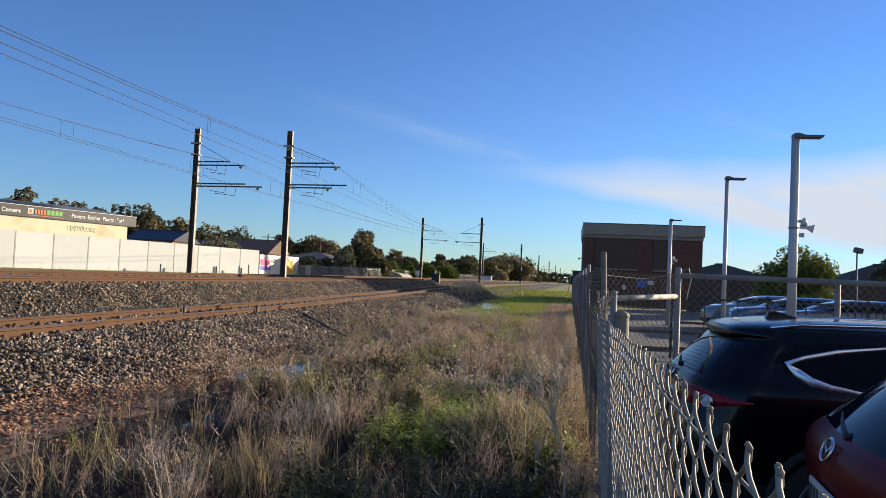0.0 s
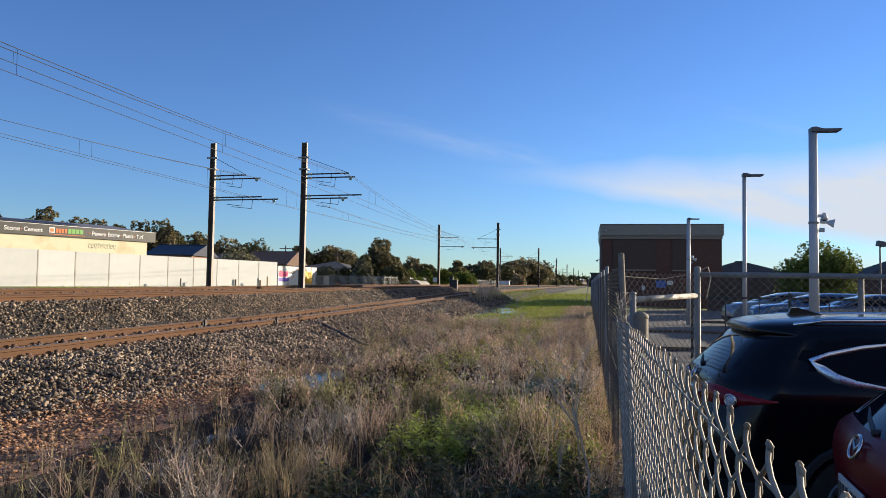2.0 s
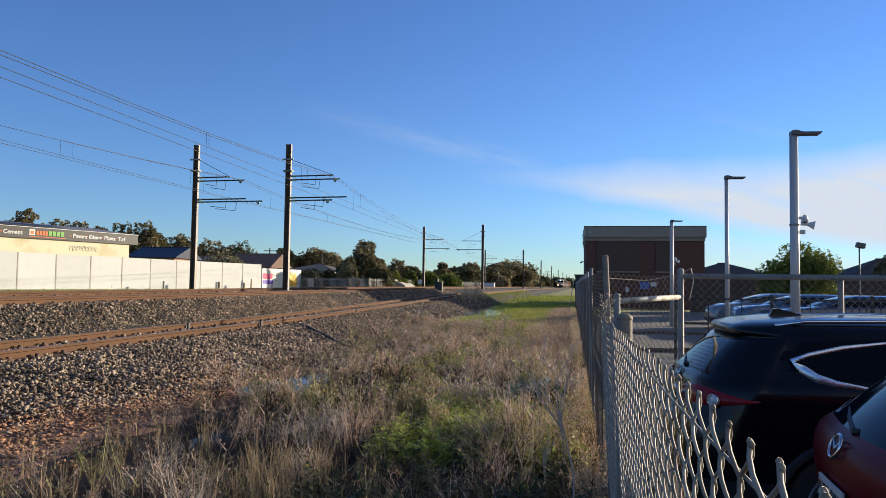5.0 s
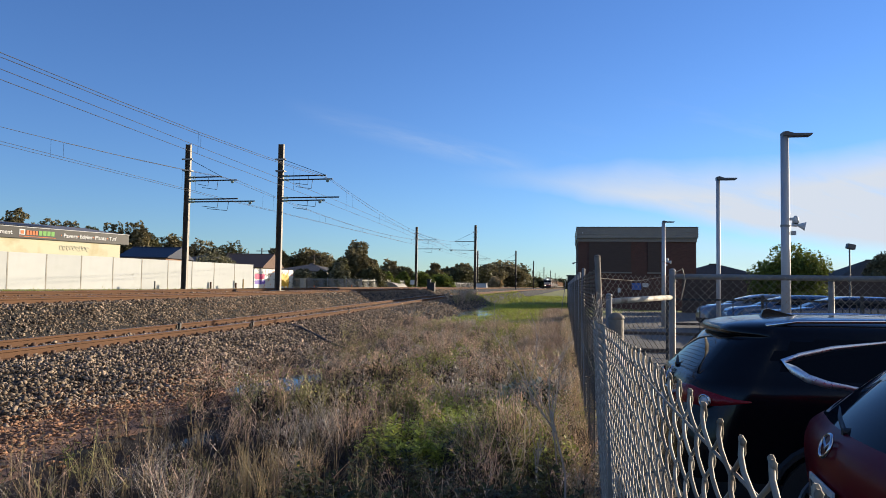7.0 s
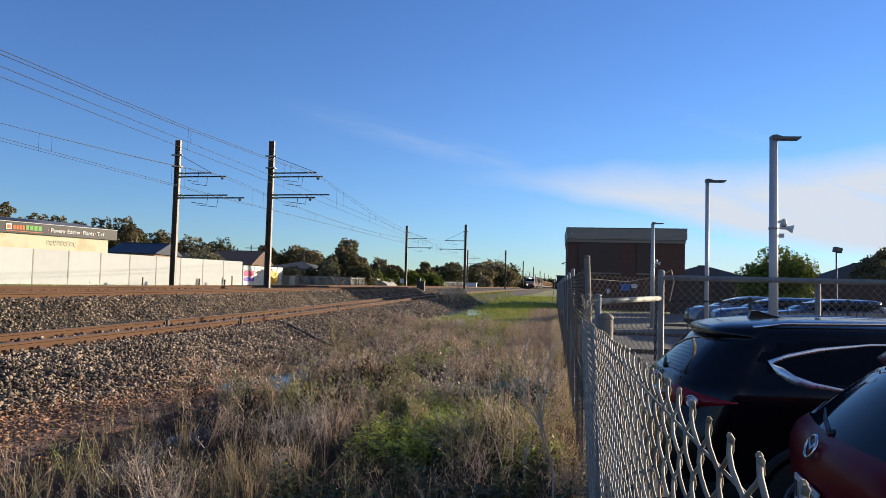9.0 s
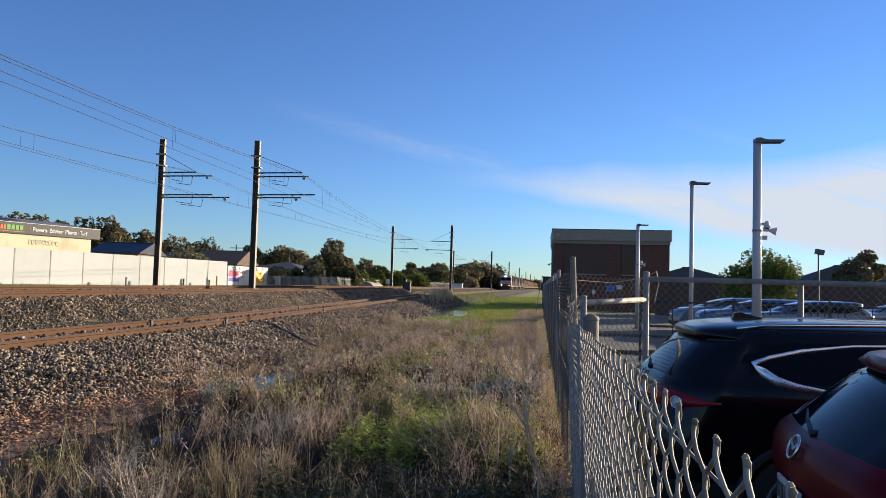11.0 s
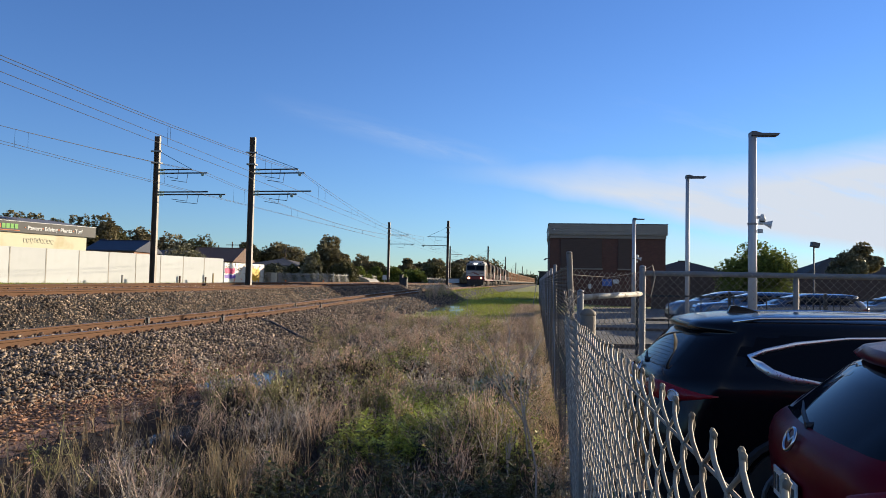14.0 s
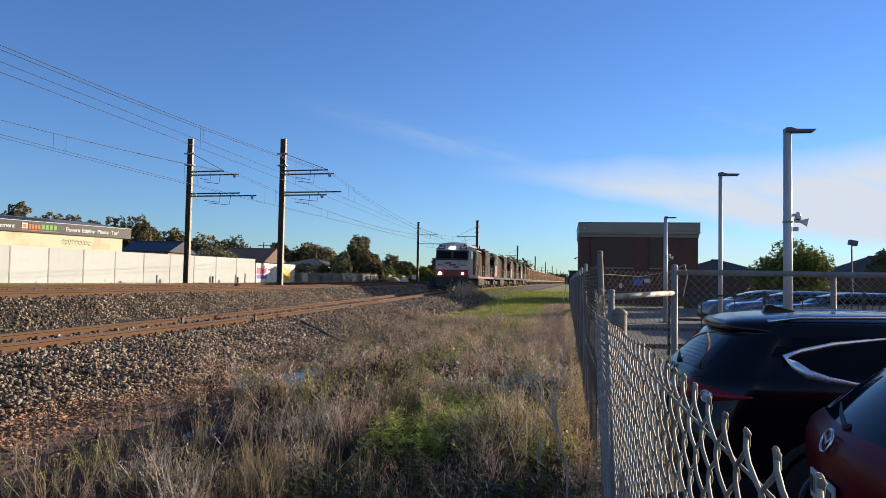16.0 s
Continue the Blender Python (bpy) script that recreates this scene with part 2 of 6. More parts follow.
M = dict(
    ballast=material("ballast_stone", (0.35, 0.27, 0.20), (0.10, 0.078, 0.061), rough=0.95, scale=1.2, fine=22, bump=0.15, dist=0.01, spec=0.2, island=0.6),
    # near-black base: the shade in the gaps between stones is in this colour
    bed=material("shaded_ballast_bed", (0.0185, 0.016, 0.0143), (0.00672, 0.00588, 0.00504), rough=0.95, scale=6, fine=24, bump=1.0, dist=0.05),
    # damp soil, its colour taken further down for the shade under the weeds
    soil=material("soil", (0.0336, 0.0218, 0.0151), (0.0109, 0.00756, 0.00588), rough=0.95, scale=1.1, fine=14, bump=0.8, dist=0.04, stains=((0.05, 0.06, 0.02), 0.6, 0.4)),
    clay=material("red_clay", (0.34, 0.18, 0.10), (0.16, 0.088, 0.054), rough=0.95, scale=3, fine=40, bump=0.8, dist=0.02, island=0.3),
    rail=material("rusty_rail", (0.13, 0.069, 0.039), (0.075, 0.041, 0.025), rough=0.85, metal=0.0, spec=0.15, scale=2, fine=30, bump=0.15, stretch=(1, 0.15, 1)),
    railtop=material("polished_railhead", (0.504, 0.487, 0.47), (0.378, 0.361, 0.353), rough=0.28, metal=1.0, scale=2, fine=20, bump=0.02),
    rusty=material("rusted_steel", (0.109, 0.0546, 0.0336), (0.042, 0.0252, 0.0185), rough=0.85, metal=0.1, scale=8, fine=50),
    concrete=material("concrete", (0.378, 0.353, 0.311), (0.277, 0.26, 0.235), rough=0.9, scale=2, fine=30, stains=((0.22, 0.2, 0.17), 1.2, 0.35)),
    wallpaint=material("painted_concrete", (0.49, 0.503, 0.505), (0.43, 0.443, 0.445), rough=0.85, scale=0.5, fine=14, bump=0.15, per_object=0.05, stains=((0.40, 0.415, 0.405), 0.35, 0.3)),
    # mast's side towards the sun, its sunlit paleness put into the colour
    flange=material("sunlit_flange", (0.386, 0.353, 0.302), (0.302, 0.269, 0.227), rough=0.7, scale=1.5, fine=18, bump=0.1),
    # rusted steel, darkened as the mast's side away from the sun
    mast=material("shaded_rusted_mast", (0.0714, 0.0546, 0.042), (0.0378, 0.0302, 0.0252), rough=0.85, metal=0.1, scale=1.5, fine=18, stretch=(1, 1, 0.3), stains=((0.12, 0.07, 0.04), 1.5, 0.4)),
    galv=material("galvanised_steel", (0.252, 0.248, 0.239), (0.16, 0.155, 0.147), rough=0.6, metal=0.25, scale=6, fine=60, bump=0.1),
    # island on both wires: brightness differs per strand, standing for sun and shade on each
    wire=material("weathered_chain_wire", (0.34, 0.295, 0.235), (0.20, 0.17, 0.13), rough=0.65, metal=0.12, scale=14, fine=240, bump=0.3, dist=0.001, island=0.4, stains=((0.20, 0.12, 0.07), 18, 0.3)),
    dullwire=material("dull_dark_wire", (0.13, 0.115, 0.095), (0.08, 0.07, 0.058), rough=0.75, metal=0.1, scale=9, fine=90, bump=0.1, island=0.4),
    cable=material("copper_cable", (0.042, 0.042, 0.0462), (0.0252, 0.0252, 0.0252), rough=0.6, metal=0.4, bump=0),
    insul=material("glazed_insulator", (0.218, 0.302, 0.269), (0.151, 0.218, 0.193), rough=0.2, bump=0),
    brick=material("red_brick", (0.252, 0.0882, 0.0546), (0.16, 0.0588, 0.042), rough=0.9, scale=2, fine=40, per_object=0.25, bump=0.3),
    mortar=material("mortar", (0.202, 0.168, 0.143), (0.134, 0.109, 0.0924), rough=0.95, scale=3, fine=50),
    infill=material("brown_infill_panel", (0.0714, 0.0462, 0.0378), (0.0504, 0.0336, 0.0277), rough=0.85, scale=1.5, fine=20, stretch=(1, 1, 8)),
    fascia=material("grey_sheet_fascia", (0.227, 0.21, 0.185), (0.185, 0.168, 0.151), rough=0.5, metal=0.2, scale=1, fine=20),
    band=material("pale_band", (0.202, 0.176, 0.151), (0.16, 0.143, 0.122), rough=0.8),
    black=material("black_paint", (0.0168, 0.0168, 0.0185), (0.0101, 0.0101, 0.0109), rough=0.55, scale=3, fine=40),
    white=material("white_paint", (0.554, 0.554, 0.546), (0.479, 0.479, 0.47), rough=0.5, scale=2, fine=30, bump=0.05),
    polewhite=material("powder_coated_pole", (0.386, 0.395, 0.412), (0.328, 0.336, 0.353), rough=0.45, metal=0.2, scale=2, fine=30, bump=0.03),
    lampgrey=material("lamp_housing", (0.084, 0.0882, 0.0966), (0.0672, 0.0672, 0.0756), rough=0.45, metal=0.4),
    asphalt=material("asphalt", (0.12, 0.11, 0.095), (0.07, 0.064, 0.056), rough=0.92, scale=0.7, fine=55, bump=0.6, dist=0.01, stains=((0.10, 0.085, 0.06), 0.25, 0.35)),
    yellow=material("cream_yellow_wall", (0.66, 0.62, 0.44), (0.60, 0.56, 0.40), rough=0.8, scale=0.6, fine=12, bump=0.1, stains=((0.50, 0.42, 0.24), 0.5, 0.3)),
    signdark=material("dark_sign_board", (0.063, 0.0605, 0.0588), (0.0504, 0.0487, 0.0462), rough=0.5, scale=1, fine=15, bump=0.03),
    signwhite=material("white_lettering", (0.714, 0.714, 0.706), rough=0.5, bump=0),
    signorange=material("orange_lettering", (0.714, 0.185, 0.0504), rough=0.5, bump=0),
    signgreen=material("green_lettering", (0.185, 0.462, 0.101), rough=0.5, bump=0),
    solar=material("solar_panel", (0.0252, 0.0277, 0.0378), (0.0168, 0.0176, 0.0252), rough=0.45, scale=2, fine=10, bump=0, per_object=0.2),
    navyroof=material("navy_sheet_roof", (0.0134, 0.0185, 0.0378), (0.0101, 0.0134, 0.0294), rough=0.45, metal=0.2),
    tileroof=material("brown_tile_roof", (0.168, 0.101, 0.0714), (0.101, 0.063, 0.0462), rough=0.85, scale=4, fine=12, bump=0.8, dist=0.05, stretch=(1, 1, 6)),
    greyroof=material("grey_tile_roof", (0.109, 0.101, 0.0966), (0.0756, 0.0714, 0.0672), rough=0.85, scale=4, fine=12, bump=0.8, dist=0.05, stretch=(1, 1, 6)),
    darkroof=material("dark_tile_roof", (0.042, 0.0353, 0.0319), (0.0252, 0.0227, 0.021), rough=0.8, scale=4, fine=12, bump=0.8, dist=0.05),
    render=material("cream_render", (0.571, 0.512, 0.42), (0.504, 0.445, 0.37), rough=0.85, scale=1, fine=15),
    housebrick=material("house_brick", (0.302, 0.168, 0.109), (0.218, 0.126, 0.084), rough=0.9, scale=6, fine=30),
    pane=glass("window_pane", (0.03, 0.035, 0.04), 0.05),
    bark=material("bark", (0.134, 0.0966, 0.0714), (0.0588, 0.042, 0.0336), rough=0.95, scale=3, fine=25, bump=0.8, dist=0.03, stretch=(1, 1, 0.3)),
    gum=leafy("gum_leaves", (0.24, 0.20, 0.105), (0.11, 0.098, 0.05)),
    pine=leafy("dark_leaves", (0.14, 0.13, 0.055), (0.06, 0.06, 0.027)),
    green=leafy("fresh_green_leaves", (0.19, 0.22, 0.04), (0.085, 0.11, 0.022)),
    silver=leafy("silver_green_leaves", (0.227, 0.21, 0.126), (0.126, 0.122, 0.0714)),
    drystem=leafy("dry_stems", (0.72, 0.51, 0.355), (0.30, 0.20, 0.14), island=0.6, through=0.15),
    # rotten stems, coloured darker to carry the shade in gaps between the weeds
    shadestem=leafy("shade_dark_dead_stems", (0.063, 0.0445, 0.0336), (0.0185, 0.0143, 0.0109), island=0.5, through=0.1),
    straw=leafy("straw", (0.504, 0.386, 0.218), (0.269, 0.197, 0.109), island=0.4, through=0.2),
    weed=leafy("green_weed", (0.42, 0.46, 0.08), (0.16, 0.19, 0.035), island=0.5),
    greystem=leafy("grey_dead_stems", (0.62, 0.53, 0.42), (0.27, 0.225, 0.175), island=0.55, through=0.15),
    olivestem=leafy("olive_half_dead_stems", (0.42, 0.37, 0.155), (0.17, 0.155, 0.07), island=0.5, through=0.2),
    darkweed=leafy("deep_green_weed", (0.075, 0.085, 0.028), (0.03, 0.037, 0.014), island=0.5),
    grass=leafy("lawn_grass", (0.42, 0.44, 0.075), (0.26, 0.29, 0.05), island=0.4),
    thistle=leafy("grey_thistle", (0.336, 0.386, 0.319), (0.168, 0.21, 0.16)),
    flower=material("yellow_petal", (0.672, 0.546, 0.0252), rough=0.6, bump=0),
    water=glass("ditch_water", (0.03, 0.025, 0.02), 0.06, 0.2),
)


def brickwork():
    """Small red bricks in dark mortar, too far off to lay one by one."""
    m = material("red_brickwork", (0.101, 0.0353, 0.0252), rough=0.9, scale=1.0, fine=30, bump=0.2)
    nt = m.node_tree
    N, L = nt.nodes.new, nt.links.new
    p = nt.nodes["Principled BSDF"]
    br = N("ShaderNodeTexBrick")
    br.inputs["Scale"].default_value = 1.0
    br.inputs["Brick Width"].default_value, br.inputs["Row Height"].default_value = 0.24, 0.086
    br.inputs["Mortar Size"].default_value = 0.01
    br.inputs["Color1"].default_value, br.inputs["Color2"].default_value = (0.098, 0.044, 0.034, 1), (0.060, 0.030, 0.024, 1)
    br.inputs["Mortar"].default_value = (0.08, 0.058, 0.047, 1)
    tc, sp, cb = N("ShaderNodeTexCoord"), N("ShaderNodeSeparateXYZ"), N("ShaderNodeCombineXYZ")
    ad = N("ShaderNodeMath")
    L(tc.outputs["Object"], sp.inputs[0])
    L(sp.outputs[0], ad.inputs[0])
    L(sp.outputs[1], ad.inputs[1])
    L(ad.outputs[0], cb.inputs[0])
    L(sp.outputs[2], cb.inputs[1])
    L(cb.outputs[0], br.inputs["Vector"])
    old = p.inputs["Base Color"].links[0].from_socket
    mx = N("ShaderNodeMix")
    mx.data_type = "RGBA"
    mx.inputs[0].default_value = 0.7
    L(old, mx.inputs[6])
    L(br.outputs["Color"], mx.inputs[7])
    L(mx.outputs[2], p.inputs["Base Color"])
    return m


M["brickwork"] = brickwork()


# ---- mesh helpers ----
def part(name, bm, mat, parent=None, label="", smooth=False):
    """Link a bmesh as one object, under a thing or a part where one is given."""
    me = bpy.data.meshes.new(name)
    bm.to_mesh(me)
    bm.free()
    me.materials.append(mat)
    if smooth:
        me.polygons.foreach_set("use_smooth", [True] * len(me.polygons))
    ob = new(name, me)
    if parent:
        ob.parent = parent
    if label:
        tagged(ob, label)
    return ob


def mesh_part(name, verts, faces, mat, parent=None, label="", smooth=False):
    me = bpy.data.meshes.new(name)
    me.from_pydata(verts, [], faces)
    me.materials.append(mat)
    if smooth:
        me.polygons.foreach_set("use_smooth", [True] * len(me.polygons))
    ob = new(name, me)
    if parent:
        ob.parent = parent
    if label:
        tagged(ob, label)
    return ob


def share(name, me, parent, m):
    """One more object on a mesh that others use too."""
    ob = new(name, me)
    ob.parent = parent
    ob.matrix_basis = m
    return ob


def thing(name, m, label, category, group="", kind=""):
    ob = new(name)
    ob.empty_display_size = 0.2
    ob.matrix_basis = m
    return tagged(ob, label, category, group, kind)


def box(bm, x0, x1, y0, y1, z0, z1, bevel=0.0, m=None):
    c = Matrix.Translation(((x0 + x1) / 2, (y0 + y1) / 2, (z0 + z1) / 2)) @ Matrix.Diagonal((abs(x1 - x0), abs(y1 - y0), abs(z1 - z0), 1))
    r = bmesh.ops.create_cube(bm, size=1, matrix=(m or Matrix()) @ c)
    if bevel:
        vs = set(r["verts"])
        es = [e for e in bm.edges if e.verts[0] in vs and e.verts[1] in vs]
        bmesh.ops.bevel(bm, geom=es, offset=bevel, segments=2, affect="EDGES", profile=0.6)
    return bm


def boxed(*a, **k):
    return box(bmesh.new(), *a, **k)


def tube(bm, pts, r, sides=8, r2=None, cap=True):
    """A round bar through points, tapering from r to r2."""
    pts = [Vector(p) for p in pts]
    rings, n = [], len(pts)
    ref = None
    for i, p in enumerate(pts):
        d = (pts[min(i + 1, n - 1)] - pts[max(i - 1, 0)]).normalized()
        if ref is None or abs(d.dot(ref)) > 0.95:
            ref = Vector((1, 0, 0)) if abs(d.x) < 0.8 else Vector((0, 1, 0))
        s = d.cross(ref).normalized()
        t = d.cross(s)
        rr = r + ((r2 if r2 is not None else r) - r) * i / max(n - 1, 1)
        rings.append([bm.verts.new(p + (s * math.cos(a) + t * math.sin(a)) * rr) for a in (2 * math.pi * k / sides for k in range(sides))])
    for a, b in zip(rings, rings[1:]):
        for k in range(sides):
            bm.faces.new((a[k], a[(k + 1) % sides], b[(k + 1) % sides], b[k]))
    if cap:
        bm.faces.new(rings[0][::-1])
        bm.faces.new(rings[-1])
    return bm


def tubed(*a, **k):
    return tube(bmesh.new(), *a, **k)


def prism(bm, outline, y0, y1, m=None):
    """An outline in x and z, drawn out along y."""
    m = m or Matrix()
    a = [bm.verts.new(m @ Vector((x, y0, z))) for x, z in outline]
    b = [bm.verts.new(m @ Vector((x, y1, z))) for x, z in outline]
    n = len(a)
    for k in range(n):
        bm.faces.new((a[k], b[k], b[(k + 1) % n], a[(k + 1) % n]))
    bm.faces.new(a)
    bm.faces.new(b[::-1])
    return bm


def ball(bm, m, u=12, v=8):
    bmesh.ops.create_uvsphere(bm, u_segments=u, v_segments=v, radius=1, matrix=m)
    return bm


def scatter(name, templates, places, mat, parent=None, label="", kind="stuff"):
    """Many copies of small shapes in one mesh. templates: (verts, faces); places: rows of index, x, y, z, size x, y, z, turn, lean, lean direction."""
    vs, loops, starts, total, nv = [], [], [], 0, 0
    for ti, (tv, tf) in enumerate(templates):
        P = places[places[:, 0] == ti]
        if not len(P):
            continue
        tv = np.asarray(tv, float)
        v = tv[None] * P[:, None, 4:7]
        c, s = np.cos(P[:, 7])[:, None], np.sin(P[:, 7])[:, None]
        v = np.stack([c * v[..., 0] - s * v[..., 1], s * v[..., 0] + c * v[..., 1], v[..., 2]], -1)
        lean = P[:, 8][:, None]
        lx, ly = np.cos(P[:, 9])[:, None], np.sin(P[:, 9])[:, None]
        h = v[..., 2]
        along = v[..., 0] * lx + v[..., 1] * ly
        na, nz = along * np.cos(lean) + h * np.sin(lean), h * np.cos(lean) - along * np.sin(lean)
        v = np.stack([v[..., 0] + (na - along) * lx, v[..., 1] + (na - along) * ly, nz], -1) + P[:, None, 1:4]
        base = nv + np.arange(len(P))[:, None] * len(tv)
        for size in sorted({len(f) for f in tf}):
            fa = np.array([f for f in tf if len(f) == size])
            idx = (base[:, :, None] + fa.reshape(-1)[None, None]).reshape(-1)
            loops.append(idx)
            starts.append(total + np.arange(len(idx) // size) * size)
            total += len(idx)
        vs.append(v.reshape(-1, 3))
        nv += v.shape[0] * v.shape[1]
    V, LO, ST = np.concatenate(vs), np.concatenate(loops), np.concatenate(starts)
    me = bpy.data.meshes.new(name)
    me.vertices.add(len(V))
    me.vertices.foreach_set("co", V.astype(np.float32).ravel())
    me.loops.add(len(LO))
    me.loops.foreach_set("vertex_index", LO.astype(np.int32))
    me.polygons.add(len(ST))
    me.polygons.foreach_set("loop_start", ST.astype(np.int32))
    me.update(calc_edges=True)
    me.materials.append(mat)
    ob = new(name, me)
    if parent:
        ob.parent = parent
    return tagged(ob, label, kind=kind)


def smooth01(a, b, v):
    t = min(max((v - a) / (b - a), 0.0), 1.0)
    return t * t * (3 - 2 * t)


# ---- lie of the land ----
def bend(y):
    """Sideways drift of the line, which is straight at first and then swings to the right."""
    return 0.45 * smooth01(25, 65, y) + 0.4 * smooth01(65, 160, y) + (0.0 if y < 150 else (0.00022 * (y - 150) ** 2 if y < 200 else 0.55 + 0.022 * (y - 200)))


def rail_z(y):
    return 0.70 + 0.42 * smooth01(18, 64, y)


def main_z(y):
    return 1.44 + 0.16 * smooth01(15, 70, y)


NEAR, MID, FAR = -10.2, -14.2, -20.0      # centre lines of the three tracks
GAUGE = 1.5


POOLS = ((-4.95, 13.1, 0.45, 1.3), (-4.45, 8.1, 0.28, 0.5), (-4.2, 6.6, 0.26, 0.5))     # open water in the drain: x, y, half width, half length


def in_pool(x, y):
    return max(math.exp(-((x - a) / w) ** 2 - ((y - b) / l) ** 2) for a, b, w, l in POOLS)


def land(x, y):
    b = bend(y)
    zr, zm = rail_z(y), main_z(y)
    k = smooth01(30, 55, y)
    n1 = noise.noise((x * 0.45, y * 0.45, 0.0))
    n2 = noise.noise((x * 1.7, y * 1.7, 3.0))
    ditch = 0.035 + 0.07 * k
    verge = 0.05 + 0.20 * k
    pts = [(-3000, 1.1), (-60, 1.1), (-37, 1.12), (-25, 1.2), (-22.6, zm - 0.22), (-17, zm - 0.2), (-12.75, zm - 0.2), (-11.95, zr - 0.2),
           (-8.45, zr - 0.2), (-6.25 - 1.2 * k, 0.06 + 0.25 * k), (-5.3 - 1.6 * k, ditch), (-3.7 - 2.5 * k, ditch + 0.02), (-2.4 - 2.6 * k, verge), (0.2, verge), (0.6, 0.03), (3000, 0.03)]
    xs = x - b
    z = pts[-1][1]
    for (x0, z0), (x1, z1) in zip(pts, pts[1:]):
        if xs <= x1:
            z = z0 + (z1 - z0) * (xs - x0) / (x1 - x0)
            break
    if -6.6 < xs < 0.2:
        z += 0.09 * n1 + 0.03 * n2 + 0.12 * smooth01(10.5, 8.5, y) * smooth01(-4.6, -4.9, xs) - 0.22 * (in_pool(x, y) if y < 18 else 0)
    elif -12.9 < xs <= -6.6:
        z += 0.025 * n2
    return z


def steps(*spans):
    out = []
    for a, b, d in spans:
        n = max(1, round((b - a) / d))
        out += [a + (b - a) * i / n for i in range(n)]
    return out + [spans[-1][1]]


def build_ground():
    xs = steps((-3000, -200, 700), (-200, -40, 40), (-40, -24, 4), (-24, -13, 0.9), (-13, -11.6, 0.28), (-11.6, -8.4, 0.8), (-8.4, 0.6, 0.22), (0.6, 40, 6), (40, 200, 40), (200, 3000, 700))
    ys = steps((-400, -20, 95), (-20, 2, 2), (2, 26, 0.25), (26, 70, 0.8), (70, 260, 6), (260, 600, 34), (600, 4500, 650))
    verts = [(x, y, land(x, y)) for y in ys for x in xs]
    nx = len(xs)
    faces, mats = [], []
    for j in range(len(ys) - 1):
        for i in range(nx - 1):
            faces.append((j * nx + i, j * nx + i + 1, (j + 1) * nx + i + 1, (j + 1) * nx + i))
            cx, cy = (xs[i] + xs[i + 1]) / 2 - bend(ys[j]), ys[j]
            edge = -6.6 - 0.3 * smooth01(11, 8.5, cy) + 0.5 * noise.noise((0.0, cy * 0.5, 9.0))
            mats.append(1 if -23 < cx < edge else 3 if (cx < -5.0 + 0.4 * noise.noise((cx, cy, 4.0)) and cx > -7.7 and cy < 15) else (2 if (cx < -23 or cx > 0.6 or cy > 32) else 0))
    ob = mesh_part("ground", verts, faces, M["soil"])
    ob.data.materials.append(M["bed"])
    ob.data.materials.append(M["turf"])
    ob.data.materials.append(M["clay"])
    ob.data.polygons.foreach_set("material_index", mats)
    ob.data.polygons.foreach_set("use_smooth", [True] * len(mats))
    tagged(ob, "rough ground with soil, turf and ballast along the railway", "ground", kind="structure")
    # standing water in the drain
    bm = bmesh.new()
    g = [[bm.verts.new((x, y, 0.0 + 0.215 * smooth01(30, 50, y))) for x in (-7.9, -5.4, -2.6)] for y in steps((2, 30, 2), (30, 60, 2))]
    for a, b in zip(g, g[1:]):
        for i in range(2):
            bm.faces.new((a[i], a[i + 1], b[i + 1], b[i]))
    tagged(part("water", bm, M["water"]), "shallow brown water standing in the drain", "water", kind="structure")
    # car park
    bm = bmesh.new()
    for x0, x1, y0, y1 in ((0.75, 60, -12, 57),):
        box(bm, x0, x1, y0, y1, -0.05, 0.1)
    park = tagged(part("pavement", bm, M["asphalt"]), "worn grey asphalt of the car park", "pavement", kind="structure")
    for i in range(9):
        part("bay_line", boxed(7.0, 12.0, 12 + i * 2.6, 12.1 + i * 2.6, 0.1, 0.104), M["white"], park)
    for x0, x1, y in ((1.2, 4.0, 21.0), (1.4, 5.5, 29.0), (5.4, 11.0, 37.5)):
        part("kerb", boxed(x0, x1, y, y + 0.16, 0.1, 0.21, 0.03), M["bark"], park, "dark timber edging")


M["turf"] = material("turf", (0.24, 0.26, 0.05), (0.19, 0.17, 0.06), rough=0.95, scale=0.35, fine=9, bump=0.8, dist=0.05, stains=((0.20, 0.19, 0.06), 0.5, 0.45))
build_ground()

# ---- tracks ----
RAIL = [(-0.07, 0), (0.07, 0), (0.07, 0.012), (0.012, 0.03), (0.01, 0.12), (0.036, 0.132), (0.036, 0.168), (0.026, 0.176), (-0.026, 0.176), (-0.036, 0.168), (-0.036, 0.132), (-0.01, 0.12), (-0.012, 0.03), (-0.07, 0.012)]


